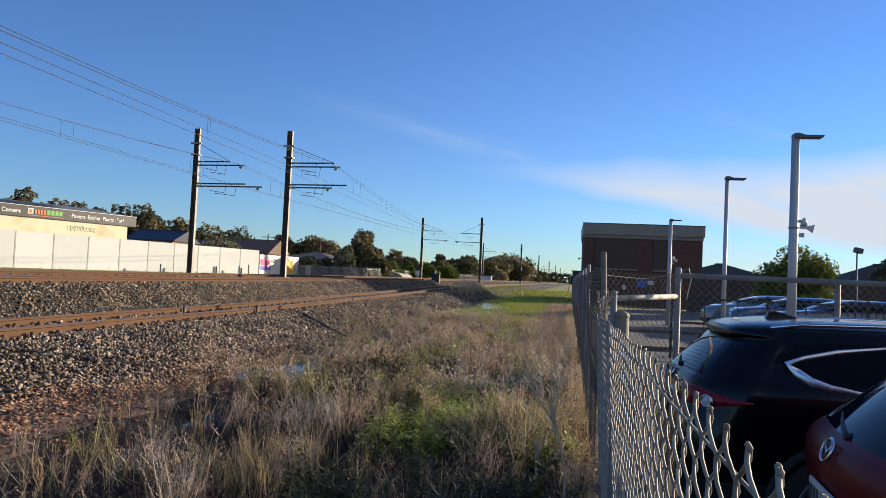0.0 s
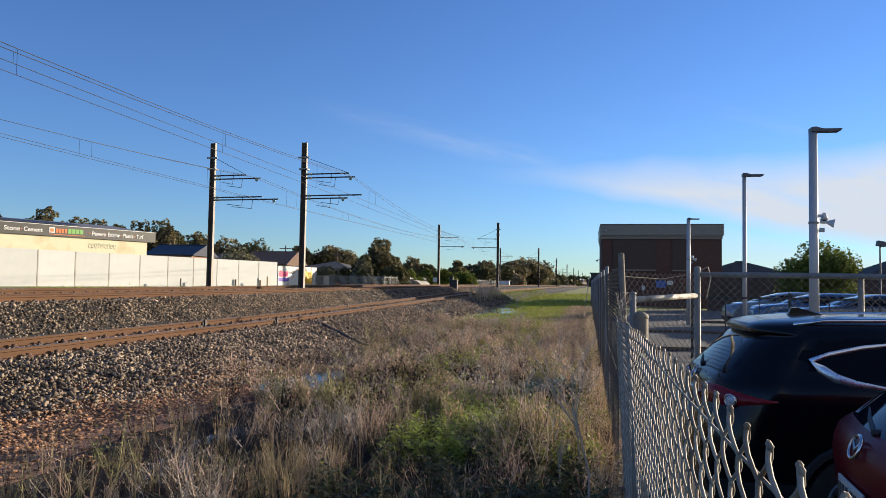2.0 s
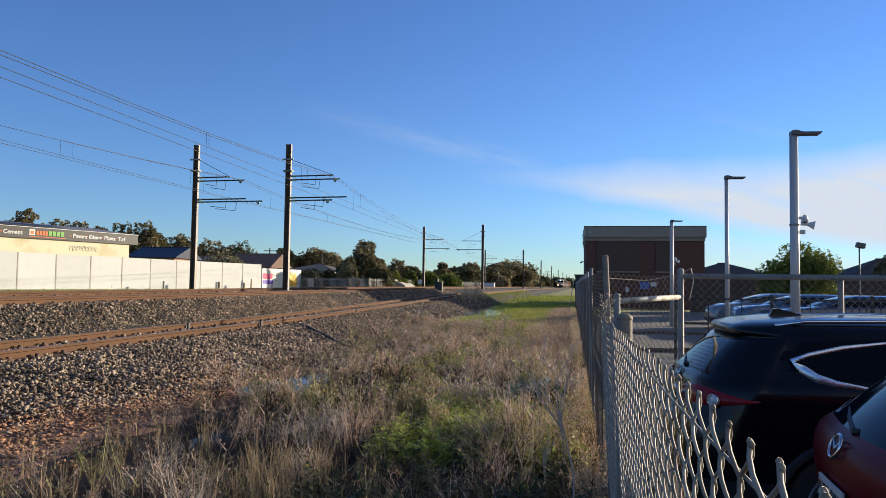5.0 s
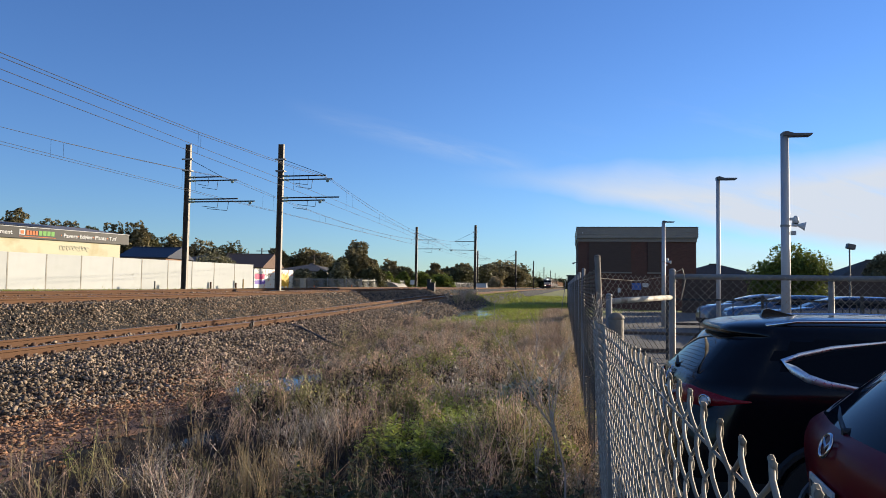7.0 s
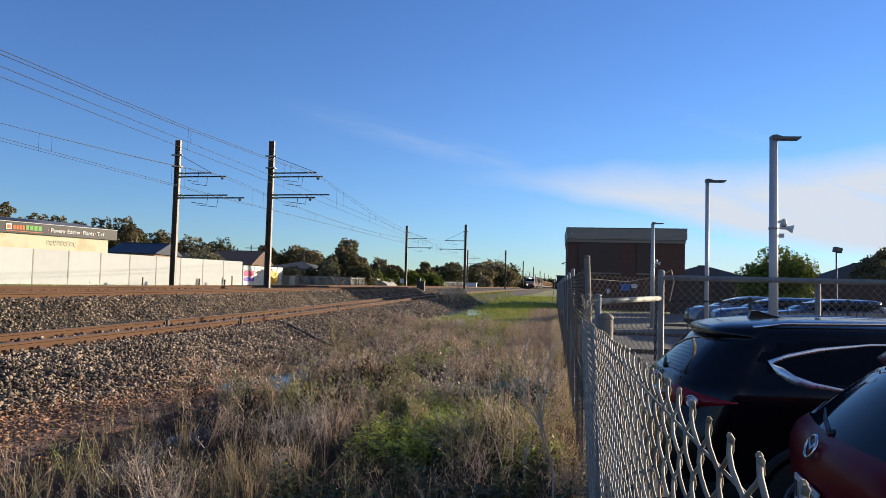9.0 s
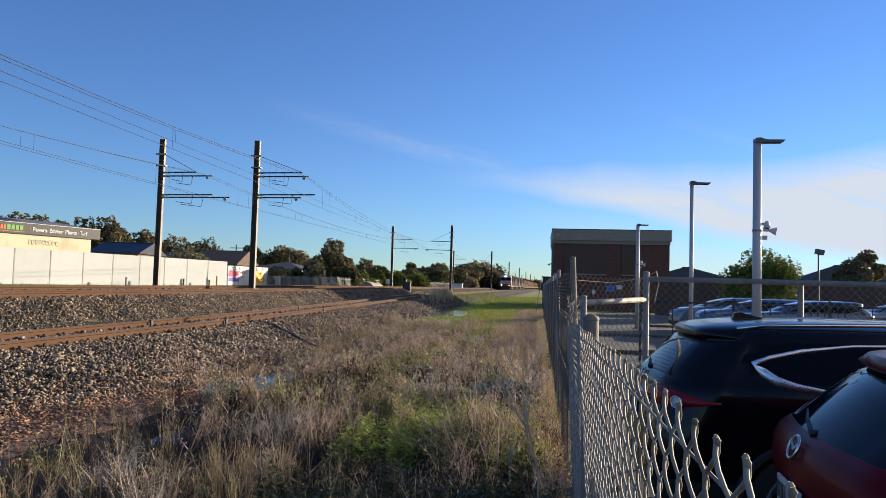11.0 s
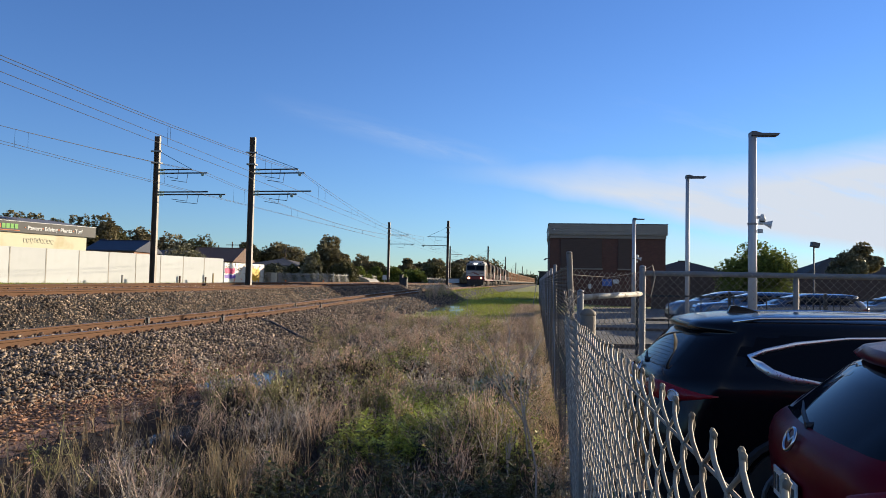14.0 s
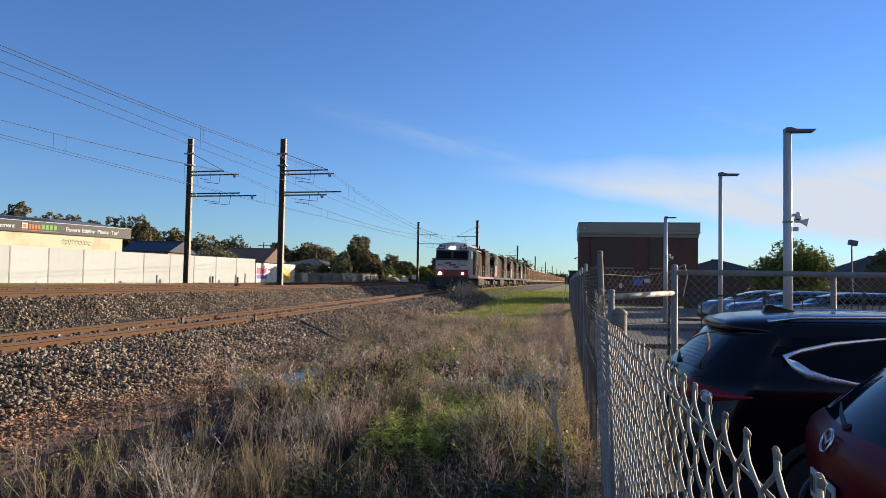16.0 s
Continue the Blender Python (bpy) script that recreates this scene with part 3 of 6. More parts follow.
def build_track(name, centre, height, label, y0, y1, pieces):
    tr = thing(name, pose(0, 0, 0), label, "railway track", kind="structure")
    ys = steps((y0, 70, 2.0), (70, 220, 10), (220, y1, 30))
    for side in (-1, 1):
        bm = bmesh.new()
        rings = []
        for y in ys:
            x = centre + bend(y) + side * GAUGE / 2
            rings.append([bm.verts.new((x + px, y, height(y) - 0.176 + pz)) for px, pz in RAIL])
        for a, b in zip(rings, rings[1:]):
            for k in range(len(RAIL)):
                f = bm.faces.new((a[k], b[k], b[(k + 1) % len(RAIL)], a[(k + 1) % len(RAIL)]))
                f.material_index = 1 if k in (7, 8) else 0
        ob = part("rail", bm, M["rail"], tr, "rusty steel rail with a polished running edge")
        ob.data.materials.append(M["railtop"])
    # concrete sleepers, level with the stones, and their spring clips
    me = bpy.data.meshes.new("sleeper")
    bm = boxed(-1.25, 1.25, -0.11, 0.11, -0.2, 0, 0.02)
    bm.to_mesh(me)
    bm.free()
    me.materials.append(M["concrete"])
    for i in range(pieces):
        y = y0 + 0.66 * i
        share("sleeper", me, tr, pose(centre, y, height(y) - 0.20))
    cv, cf = [], []
    for (a, b, c, d, e, f) in ((-1, 1, -1, 1, 0, 0.5), (-0.5, 0.5, -0.6, 0.6, 0.5, 1.0)):
        o = len(cv)
        cv += [(a, c, e), (b, c, e), (b, d, e), (a, d, e), (a, c, f), (b, c, f), (b, d, f), (a, d, f)]
        cf += [tuple(o + i for i in q) for q in ((0, 1, 5, 4), (1, 2, 6, 5), (2, 3, 7, 6), (3, 0, 4, 7), (4, 5, 6, 7))]
    rows = []
    for i in range(int((75 - y0) / 0.66)):
        y = y0 + 0.66 * i
        for side in (-1, 1):
            for out in (-1, 1):
                rows.append((0, centre + side * GAUGE / 2 + out * 0.115, y, height(y) - 0.172, 0.045, 0.07, 0.075, 0, 0, 0))
    tagged(scatter("rail_clip", [(cv, cf)], np.array(rows), M["rusty"], tr), "dark spring clips on each sleeper")
    return tr


near_track = build_track("near_track", NEAR, rail_z, "single railway track with rusty rails on grey ballast", 2, 760, 95)
build_track("middle_track", MID, main_z, "electrified railway track with rusty rails on grey ballast", 4, 760, 80)
build_track("far_track", FAR, main_z, "electrified railway track behind the first pair of rails", 6, 760, 60)


def joint(side, y):
    x = NEAR + side * GAUGE / 2
    bm = boxed(x - 0.05, x + 0.05, y - 0.12, y + 0.12, rail_z(y) - 0.16, rail_z(y) - 0.03, 0.01)
    box(bm, x + 0.03, x + 0.09, y - 0.05, y + 0.05, rail_z(y) - 0.15, rail_z(y) + 0.012, 0.01)
    part("rail_joint", bm, M["black"], near_track, "black insulated rail joint")


for side, y in ((-1, 19.0), (1, 20.6), (-1, 31.5), (1, 30.5), (-1, 44.5), (1, 43.8)):
    joint(side, y)


# ---- loose stones ----
def stone_shapes(count, seed):
    """Crushed stones: the hulls of a few scattered points, sharp-edged."""
    rnd = np.random.RandomState(seed)
    shapes = []
    for _ in range(count):
        bm = bmesh.new()
        u = rnd.normal(size=(7, 3))
        u *= (rnd.uniform(0.75, 1.3, 7) / np.linalg.norm(u, axis=1))[:, None] * np.array([1.15, 0.95, 0.8])
        for p in u:
            bm.verts.new(p)
        bmesh.ops.convex_hull(bm, input=bm.verts)
        bmesh.ops.delete(bm, geom=[v for v in bm.verts if not v.link_faces], context="VERTS")
        bm.verts.index_update()
        shapes.append(([tuple(v.co) for v in bm.verts], [tuple(v.index for v in f.verts) for f in bm.faces]))
        bm.free()
    return shapes


def build_stones():
    rnd = np.random.RandomState(5)
    shapes = stone_shapes(14, 2)
    rows = []

    def lay(n, x0, x1, y0, y1, size, skip=None):
        for _ in range(n):
            x, y = rnd.uniform(x0, x1), rnd.uniform(y0, y1)
            edge = -6.35 - 0.7 * smooth01(30, 55, y) - 0.3 * smooth01(11, 8.5, y) + 0.55 * noise.noise((0.0, y * 0.5, 9.0))
            if x > edge and rnd.rand() < min(1, (x - edge) / 0.5):
                continue
            d = min(abs(abs(x - NEAR) - GAUGE / 2), abs(abs(x - MID) - GAUGE / 2), abs(abs(x - FAR) - GAUGE / 2))
            if d < 0.10:
                continue
            s = size * rnd.uniform(0.55, 1.5)
            rows.append((rnd.randint(14), x, y, land(x, y) + s * rnd.uniform(-0.1, 1.3) - 0.01, s, s * rnd.uniform(0.6, 1), s * rnd.uniform(0.5, 0.9), rnd.uniform(0, 6.28), rnd.uniform(0, 1.2), rnd.uniform(0, 6.28)))

    lay(14000, -9.5, -6.0, 5.5, 16, 0.038)
    lay(14000, -9.5, -6.0, 16, 34, 0.041)
    lay(5000, -9.5, -6.2, 34, 66, 0.055)
    lay(9000, -11.6, -9.3, 8, 34, 0.042)
    lay(3500, -11.6, -9.3, 34, 60, 0.055)
    lay(24000, -13.6, -11.4, 9, 36, 0.040)
    lay(9000, -13.6, -11.4, 36, 75, 0.055)
    lay(4500, -19.5, -14.6, 14, 50, 0.05)
    scatter("ballast_stone", shapes, np.array(rows), M["ballast"], label="angular grey and brown crushed stone ballast")
    # red clay crumbs at the foot of the bank
    rows.clear()
    for _ in range(9000):
        y = rnd.uniform(4.6, 14)
        x = -6.05 - 0.2 * smooth01(11, 8.5, y) + 0.55 * noise.noise((0.0, y * 0.5, 9.0)) + rnd.normal(0, 0.6)
        s = rnd.uniform(0.010, 0.045)
        rows.append((rnd.randint(10), x, y, land(x, y) + s * 0.25, s * 1.2, s, s * 0.7, rnd.uniform(0, 6.28), 0, 0))
    scatter("clay_clod", shapes, np.array(rows), M["clay"], label="crumbled red clay at the foot of the ballast")


build_stones()


# ---- brick building by the fence ----
BX0, BX1, BY0, BY1, BTOP = 1.2, 11.2, 64.0, 76.0, 7.2


def build_substation():
    t = thing("brick_building", pose(BX0, BY0, 0), "flat-roofed dark red brick building with a grey sheet fascia", "building")
    w, dpt = BX1 - BX0, BY1 - BY0
    part("wall", boxed(0, w, 0.12, dpt, -0.2, BTOP - 1.25), M["brickwork"], t)
    part("fascia", boxed(-0.12, w + 0.12, -0.12, dpt + 0.1, BTOP - 0.95, BTOP), M["fascia"], t, "grey horizontal sheet fascia")
    for i in range(4):
        part("sheet_rib", boxed(-0.15, w + 0.15, -0.16, -0.12, BTOP - 0.85 + 0.22 * i, BTOP - 0.77 + 0.22 * i), M["fascia"], t)
    part("capping", boxed(-0.16, w + 0.16, -0.18, dpt + 0.14, BTOP, BTOP + 0.05), M["black"], t)
    part("band", boxed(-0.04, w + 0.04, 0.0, dpt, BTOP - 1.25, BTOP - 0.95), M["band"], t, "pale concrete band under the fascia")
    for x0, x1 in ((0.95, 4.55), (5.95, 7.0)):
        part("infill_panel", boxed(x0, x1, 0.03, 0.14, 3.3, BTOP - 1.3), M["infill"], t, "dark brown recessed panel")
        part("sill", boxed(x0 - 0.05, x1 + 0.05, -0.06, 0.1, 3.18, 3.3), M["band"], t)
    part("security_light", boxed(0.3, 0.42, -0.22, -0.12, BTOP - 0.55, BTOP - 0.45, 0.02), M["white"], t)
    part("wall_lamp", box(boxed(-0.4, 0, 1.0, 1.06, 4.1, 4.16), -0.5, -0.3, 0.95, 1.1, 4.0, 4.1), M["lampgrey"], t)
    part("notice", boxed(4.6, 5.4, -0.01, 0.03, 1.75, 2.35), material("blue_notice", (0.05, 0.12, 0.4), rough=0.5, bump=0), t, "blue and white notice")
    part("notice", boxed(5.5, 6.0, -0.01, 0.03, 2.0, 2.35), M["white"], t)
    part("notice", boxed(3.4, 3.65, -0.01, 0.03, 1.5, 1.9), M["white"], t)
    return t


substation = build_substation()


def build_shed():
    t = thing("steel_shed", pose(0.25, 58.5, 0.1), "small black steel cabinet beside the fence", "shed")
    part("body", boxed(0, 1.1, 0, 1.6, 0, 2.7, 0.03), M["black"], t)
    part("roof", boxed(-0.08, 1.18, -0.08, 1.68, 2.7, 2.78), M["black"], t)
    part("door", boxed(0.15, 0.95, -0.04, 0.0, 0.1, 2.4, 0.01), M["black"], t)


build_shed()
stake = thing("leaning_stake", pose(-0.2, 47, 0.2), "thin pale stake leaning against the fence", "stake")
part("rod", tubed([(0, 0, 0), (0.33, 0.5, 2.3)], 0.025, 6), M["galv"], stake)


# ---- chain-link fencing ----
def weave(p, q, z0, z1, d, r, sides, top=None, sway=0.0, seed=1, dh=None, lean=0.0):
    """Interlocked zigzag wires between two plan points; d: width of a diamond, r: radius of the wire. Returns a bmesh-free mesh."""
    p, q = Vector(p), Vector(q)
    run = (q - p)
    dh = dh or d
    n = int(run.length / (d / 2))
    u = run.normalized()
    side = Vector((u.y, -u.x))
    V, Fc = [], []
    rnd = random.Random(seed)
    for i in range(n):
        k0 = i * d / 2
        zt = z1 if top is None else top(k0 / run.length)
        sub = 4 if sides > 4 else (2 if sides == 4 else 1)
        m = int((zt - z0) / (dh / 2)) * sub
        ring = None
        tip = 2 if sides > 4 else 0
        for j in range(-tip, m + 1):
            ph = math.pi * (i + 0.5 + max(j, 0) / sub)
            tri = math.asin(0.93 * math.sin(ph)) / 1.195 if sub > 1 else math.sin(ph)
            along = k0 + d / 4 + tri * d * 0.275
            z = zt - j * dh / 2 / sub if j >= 0 else zt - 1.1 * j * r
            out = math.cos(ph) * r * 1.6 + sway * noise.noise((k0 * 1.3, z * 1.6, seed)) + lean * (zt - z)
            rr = r * (1.0 if j >= 0 or not tip else (1.25 if j == -1 else 0.5))
            c = p + u * (along + 0.004 * noise.noise((i * 0.7, j * 0.3, seed))) + side * out
            dz = math.cos(ph)
            o = len(V)
            for s in range(sides):
                a = 2 * math.pi * s / sides
                e = u * math.cos(a) * rr + side * math.sin(a) * rr
                V.append((c.x + e.x, c.y + e.y, z + 0.6 * rr * math.cos(a) * dz))
            if ring is not None:
                for s in range(sides):
                    Fc.append((ring + s, ring + (s + 1) % sides, o + (s + 1) % sides, o + s))
            elif tip:
                Fc.append(tuple(range(o, o + sides)))
            ring = o
    return V, Fc


def fence_post(t, x, y, z0, z1, r, name="post", mat="galv", lean=0.0):
    bm = tubed([(x + lean, y, z0), (x, y, z1)], r, 12)
    ball(bm, Matrix.Translation((x, y, z1)) @ Matrix.Diagonal((r * 1.08, r * 1.08, r * 0.7, 1)), 12, 6)
    return part(name, bm, M[mat], t, smooth=True)


def build_near_fence():
    t = thing("chain_link_fence", pose(0, 0, 0), "sagging weathered chain-link fence without a top rail", "fence", "fences by the car park")

    def crest(k):
        y = -0.6 + 3.6 * k
        return 1.80 - 0.016 * max(y, 0) + 0.012 * noise.noise((y * 2.2, 0, 0))
    V, Fc = weave((0.149, -0.6), (0.170, 3.0), 0.0, 1.8, 0.094, 0.0025, 7, crest, 0.012, 1, 0.08, 0.045)
    mesh_part("mesh", V, Fc, M["wire"], t, "grey woven wire with knuckled top ends", True)
    V, Fc = weave((0.172, 3.0), (0.262, 6.70), 0.0, 1.8, 0.094, 0.0028, 5, lambda k: 1.75 - 0.13 * k, 0.012, 2, 0.08, 0.045)
    mesh_part("mesh", V, Fc, M["wire"], t, "", True)
    # straining wire and loose twisted ends
    part("strand", tubed([(0.15, -0.5, 1.765), (0.157, 1.2, 1.74), (0.171, 3.0, 1.725), (0.26, 6.7, 1.60)], 0.002, 6), M["wire"], t)
    fence_post(t, 0.212, 3.05, 0, 1.79, 0.032, mat="weathered")
    rnd = random.Random(3)
    for i in range(44):
        a = Vector((0.255 + rnd.uniform(-0.02, 0.07), 6.2 + rnd.uniform(-0.5, 0.5), 1.66 + rnd.uniform(-0.10, 0.14)))
        b = a + Vector((rnd.uniform(-0.03, 0.06), rnd.uniform(-0.12, 0.12), rnd.uniform(0, 0.1)))
        c = b + Vector((rnd.uniform(-0.03, 0.06), rnd.uniform(-0.12, 0.12), rnd.uniform(-0.08, 0.05)))
        part("loose_wire", tubed([a, b, c], 0.0025, 5), M["wire"], t)


M["chipped"] = material("chipped_white_paint", (0.42, 0.403, 0.361), (0.302, 0.277, 0.235), rough=0.7, scale=9, fine=40, stains=((0.16, 0.12, 0.09), 7, 0.3))
M["weathered"] = material("weathered_post", (0.235, 0.197, 0.155), (0.134, 0.109, 0.084), rough=0.75, metal=0.2, scale=9, fine=90, bump=0.3)
build_near_fence()


def build_tall_fence():
    t = thing("chain_link_fence", pose(0, 0, 0), "tall chain-link fence on galvanised posts along the grass", "fence", "fences by the car park")
    ys = [6.76, 11.6, 14.5, 17.3, 20.3] + [23.5 + 3.2 * i for i in range(11)]
    for y in ys:
        fence_post(t, 0.30, y, 0, 2.2, 0.027, mat="weathered" if y < 7 else "galv", lean=0.10 if y < 7 else 0.0)
    part("brace", tubed([(0.30, 11.65, 1.9), (0.30, 10.2, 0.1)], 0.02, 8), M["galv"], t)
    V, Fc = weave((0.285, 6.76), (0.285, 26), 0.05, 2.08, 0.085, 0.0011, 3, None, 0.01, 4)
    mesh_part("mesh", V, Fc, M["dullwire"], t)
    V, Fc = weave((0.285, 26), (0.285, 58), 0.05, 2.08, 0.17, 0.0014, 3, None, 0.01, 5)
    mesh_part("mesh", V, Fc, M["dullwire"], t)
    for z in (2.08, 1.1, 0.1):
        part("strand", tubed([(0.283, 6.76, z), (0.283, 58, z)], 0.0025, 4), M["dullwire"], t)


build_tall_fence()


def build_gate_fence():
    t = thing("chain_link_fence", pose(0, 0, 0), "chain-link fence with a round top rail across the car park", "fence", "fences by the car park")
    P, G = (0.30, 6.76), (1.09, 7.6)
    fence_post(t, G[0], G[1], 0, 2.1, 0.031)
    fence_post(t, 0.37, 6.15, 0, 1.85, 0.026)
    V, Fc = weave(P, G, 0.05, 2.07, 0.075, 0.0021, 5, lambda k: 2.06 - 0.1 * k * (1 - k), 0.02, 6)
    mesh_part("mesh", V, Fc, M["wire"], t)
    part("strand", tubed([(P[0], P[1], 2.0), (0.7, 7.18, 1.985), (G[0], G[1], 2.05)], 0.003, 5), M["wire"], t)
    part("bar", tubed([(0.37, 6.15, 1.80), (G[0] - 0.02, G[1] - 0.02, 1.825)], 0.026, 10), M["chipped"], t, "chipped white round bar", True)
    x1 = 9.0
    part("top_rail", tubed([(G[0], G[1], 2.04), (x1, 7.75, 2.04)], 0.027, 10), M["galv"], t, "", True)
    V, Fc = weave((G[0], G[1] - 0.03), (x1, 7.72), 0.05, 2.07, 0.078, 0.0022, 3, None, 0.006, 7)
    mesh_part("mesh", V, Fc, M["wire"], t)
    for x in (2.62, 4.2, 5.8, 7.4, 9.0):
        fence_post(t, x, 7.66, 0, 2.03, 0.027)
    part("tie", tubed([(1.12, 7.58, 2.08), (1.19, 7.6, 2.12), (1.21, 7.56, 2.0), (1.17, 7.57, 1.8)], 0.006, 5), M["wire"], t)


build_gate_fence()


# ---- car park lamps ----
def street_lamp(x, y, top, r, extras=False, head=0.5):
    t = thing("street_lamp", pose(x, y, 0.1), "pale grey round lamp post with a flat dark lamp head", "lamp post", "lamps of the car park")
    h = top - 0.1
    part("pole", tubed([(0, 0, 0), (0, 0, h)], r * 1.12, 16, r * 0.92), M["polewhite"], t, "", True)
    part("base_plate", boxed(-0.2, 0.2, -0.2, 0.2, 0, 0.03), M["galv"], t)
    part("lamp_head", prism(bmesh.new(), [(-0.05, 0.02), (-0.05, 0.10), (0.03, 0.11), (head * 0.3, 0.07), (head, 0.065), (head * 0.93, 0.02)], -0.11, 0.11, m=pose(0, 0, h - 0.03)), M["lampgrey"], t, "flat dark lamp head")
    if extras:
        z = 3.15
        part("strap", tubed([(0, 0, z - 0.1), (0, 0, z - 0.06)], r * 1.15, 16), M["galv"], t)
        part("bracket", boxed(0.05, 0.19, -0.04, 0.04, z + 0.03, z + 0.08), M["white"], t)
        cam_ = part("security_camera", tubed([(0.17, -0.06, z + 0.11), (0.17, -0.06, z + 0.07), (0.17, -0.06, z - 0.03)], 0.025, 12, 0.07), M["white"], t, "white dome security camera", True)
        part("dome", ball(bmesh.new(), Matrix.Translation((0.17, -0.06, z - 0.03)) @ Matrix.Scale(0.052, 4)), M["pane"], cam_, "dark dome", True)
        horn = part("horn_speaker", tubed([(0.18, -0.08, z - 0.07), (0.26, -0.10, z - 0.085), (0.33, -0.12, z - 0.10)], 0.018, 14, 0.085, False), M["white"], t, "white horn loudspeaker", True)
        part("driver", tubed([(0.10, -0.05, z - 0.06), (0.19, -0.08, z - 0.07)], 0.035, 12), M["white"], horn)
        part("junction_box", boxed(0.09, 0.18, -0.07, 0.0, z - 0.26, z - 0.18, 0.01), M["polewhite"], t)
    return t


street_lamp(4.25, 14.8, 4.94, 0.082, 1)
street_lamp(4.24, 20.9, 4.99, 0.056)
street_lamp(4.63, 35.0, 5.05, 0.09, 2)

flood = thing("flood_light", pose(13.15, 36.0, 0.1), "slim pole with a square flood light on top", "lamp post")
part("pole", tubed([(0, 0, 0), (0, 0, 3.8)], 0.05, 10, 0.035), M["lampgrey"], flood)
part("lamp_head", boxed(-0.16, 0.2, -0.15, 0.15, -0.12, 0.12, 0.03, m=pose(0.03, 0, 3.9, 0, 12, 0)), M["lampgrey"], flood)


# ---- black picket fence inside the car park ----
def build_picket():
    t = thing("picket_fence", pose(0, 0, 0), "low black steel picket fence between the car park bays", "fence")
    y = 19.0
    for z in (0.35, 1.62):
        part("rail", boxed(2.6, 14.0, y - 0.02, y + 0.02, z, z + 0.05), M["black"], t)
    me = bpy.data.meshes.new("picket")
    bm = boxed(-0.011, 0.011, -0.011, 0.011, 0.1, 1.72)
    bm.to_mesh(me)
    bm.free()
    me.materials.append(M["black"])
    for i in range(70):
        x = 2.6 + i * 0.16
        if 6.3 < x < 7.6 or i % 5 == 0:
            share("picket", me, t, pose(x, y, 0))
    for x in (2.6, 4.9, 7.2, 9.5, 11.8, 14.0):
        part("post", boxed(x - 0.03, x + 0.03, y - 0.03, y + 0.03, 0.1, 1.78), M["black"], t)


build_picket()

# ---- boundary wall and houses behind the car park ----
boundary = tagged(part("wall_south", boxed(9.0, 60, 57.5, 57.75, 0, 2.7), M["infill"]), "brown timber fence behind the car park", "wall", kind="structure")


def house(x, y, z, w, d, eave, ridge, turn, wall, roof, label, hip=True, windows=2):
    """A low house with a hipped or gabled roof; local x along the front."""
    t = thing("house", pose(x, y, z, 0, 0, turn), label, "house", "houses round the railway")
    part("wall", boxed(-w / 2, w / 2, -d / 2, d / 2, -0.2, eave), M[wall], t)
    e = 0.45
    a = w / 2 - (d / 2 if hip else -e)
    V = [(-w / 2 - e, -d / 2 - e, eave), (w / 2 + e, -d / 2 - e, eave), (w / 2 + e, d / 2 + e, eave), (-w / 2 - e, d / 2 + e, eave), (-a, 0, ridge), (a, 0, ridge)]
    V += [(p[0], p[1], p[2] - 0.14) for p in V[:4]]
    Fc = [(0, 1, 5, 4), (1, 2, 5), (2, 3, 4, 5), (3, 0, 4), (6, 7, 1, 0), (7, 8, 2, 1), (8, 9, 3, 2), (9, 6, 0, 3), (9, 8, 7, 6)]
    ro = mesh_part("roof", V, Fc, M[roof], t)
    if not hip:
        for s in (-1, 1):
            mesh_part("gable", [(s * w / 2, -d / 2, eave - 0.1), (s * w / 2, d / 2, eave - 0.1), (s * w / 2, 0, ridge - 0.15), (s * (w / 2 - 0.15), -d / 2, eave - 0.1), (s * (w / 2 - 0.15), d / 2, eave - 0.1), (s * (w / 2 - 0.15), 0, ridge - 0.15)], [(0, 1, 2), (3, 5, 4), (0, 3, 4, 1), (1, 4, 5, 2), (2, 5, 3, 0)], M[wall], t)
    part("ridge_cap", tubed([(-a, 0, ridge), (a, 0, ridge)], 0.1, 6), M[roof], ro)
    for k in range(windows):
        cx = -w / 2 + w * (k + 0.5) / windows
        wn = part("window", boxed(cx - 0.8, cx + 0.8, -d / 2 - 0.03, -d / 2 + 0.05, 1.0, 2.1), M["white"], t)
        part("pane", boxed(cx - 0.72, cx + 0.72, -d / 2 - 0.04, -d / 2 - 0.02, 1.08, 2.02), M["pane"], wn)
    return t


house(15.2, 77, 0, 9, 8, 2.9, 4.45, 5, "housebrick", "darkroof", "low brick house with a dark hipped roof behind the car park")
house(24.5, 84, 0, 11, 9, 2.9, 4.6, -6, "housebrick", "darkroof", "brick house with a dark tiled roof and an aerial")
house(33, 82, 0, 12, 9, 2.9, 5.2, 0, "housebrick", "darkroof", "brick house with a dark tiled hipped roof")


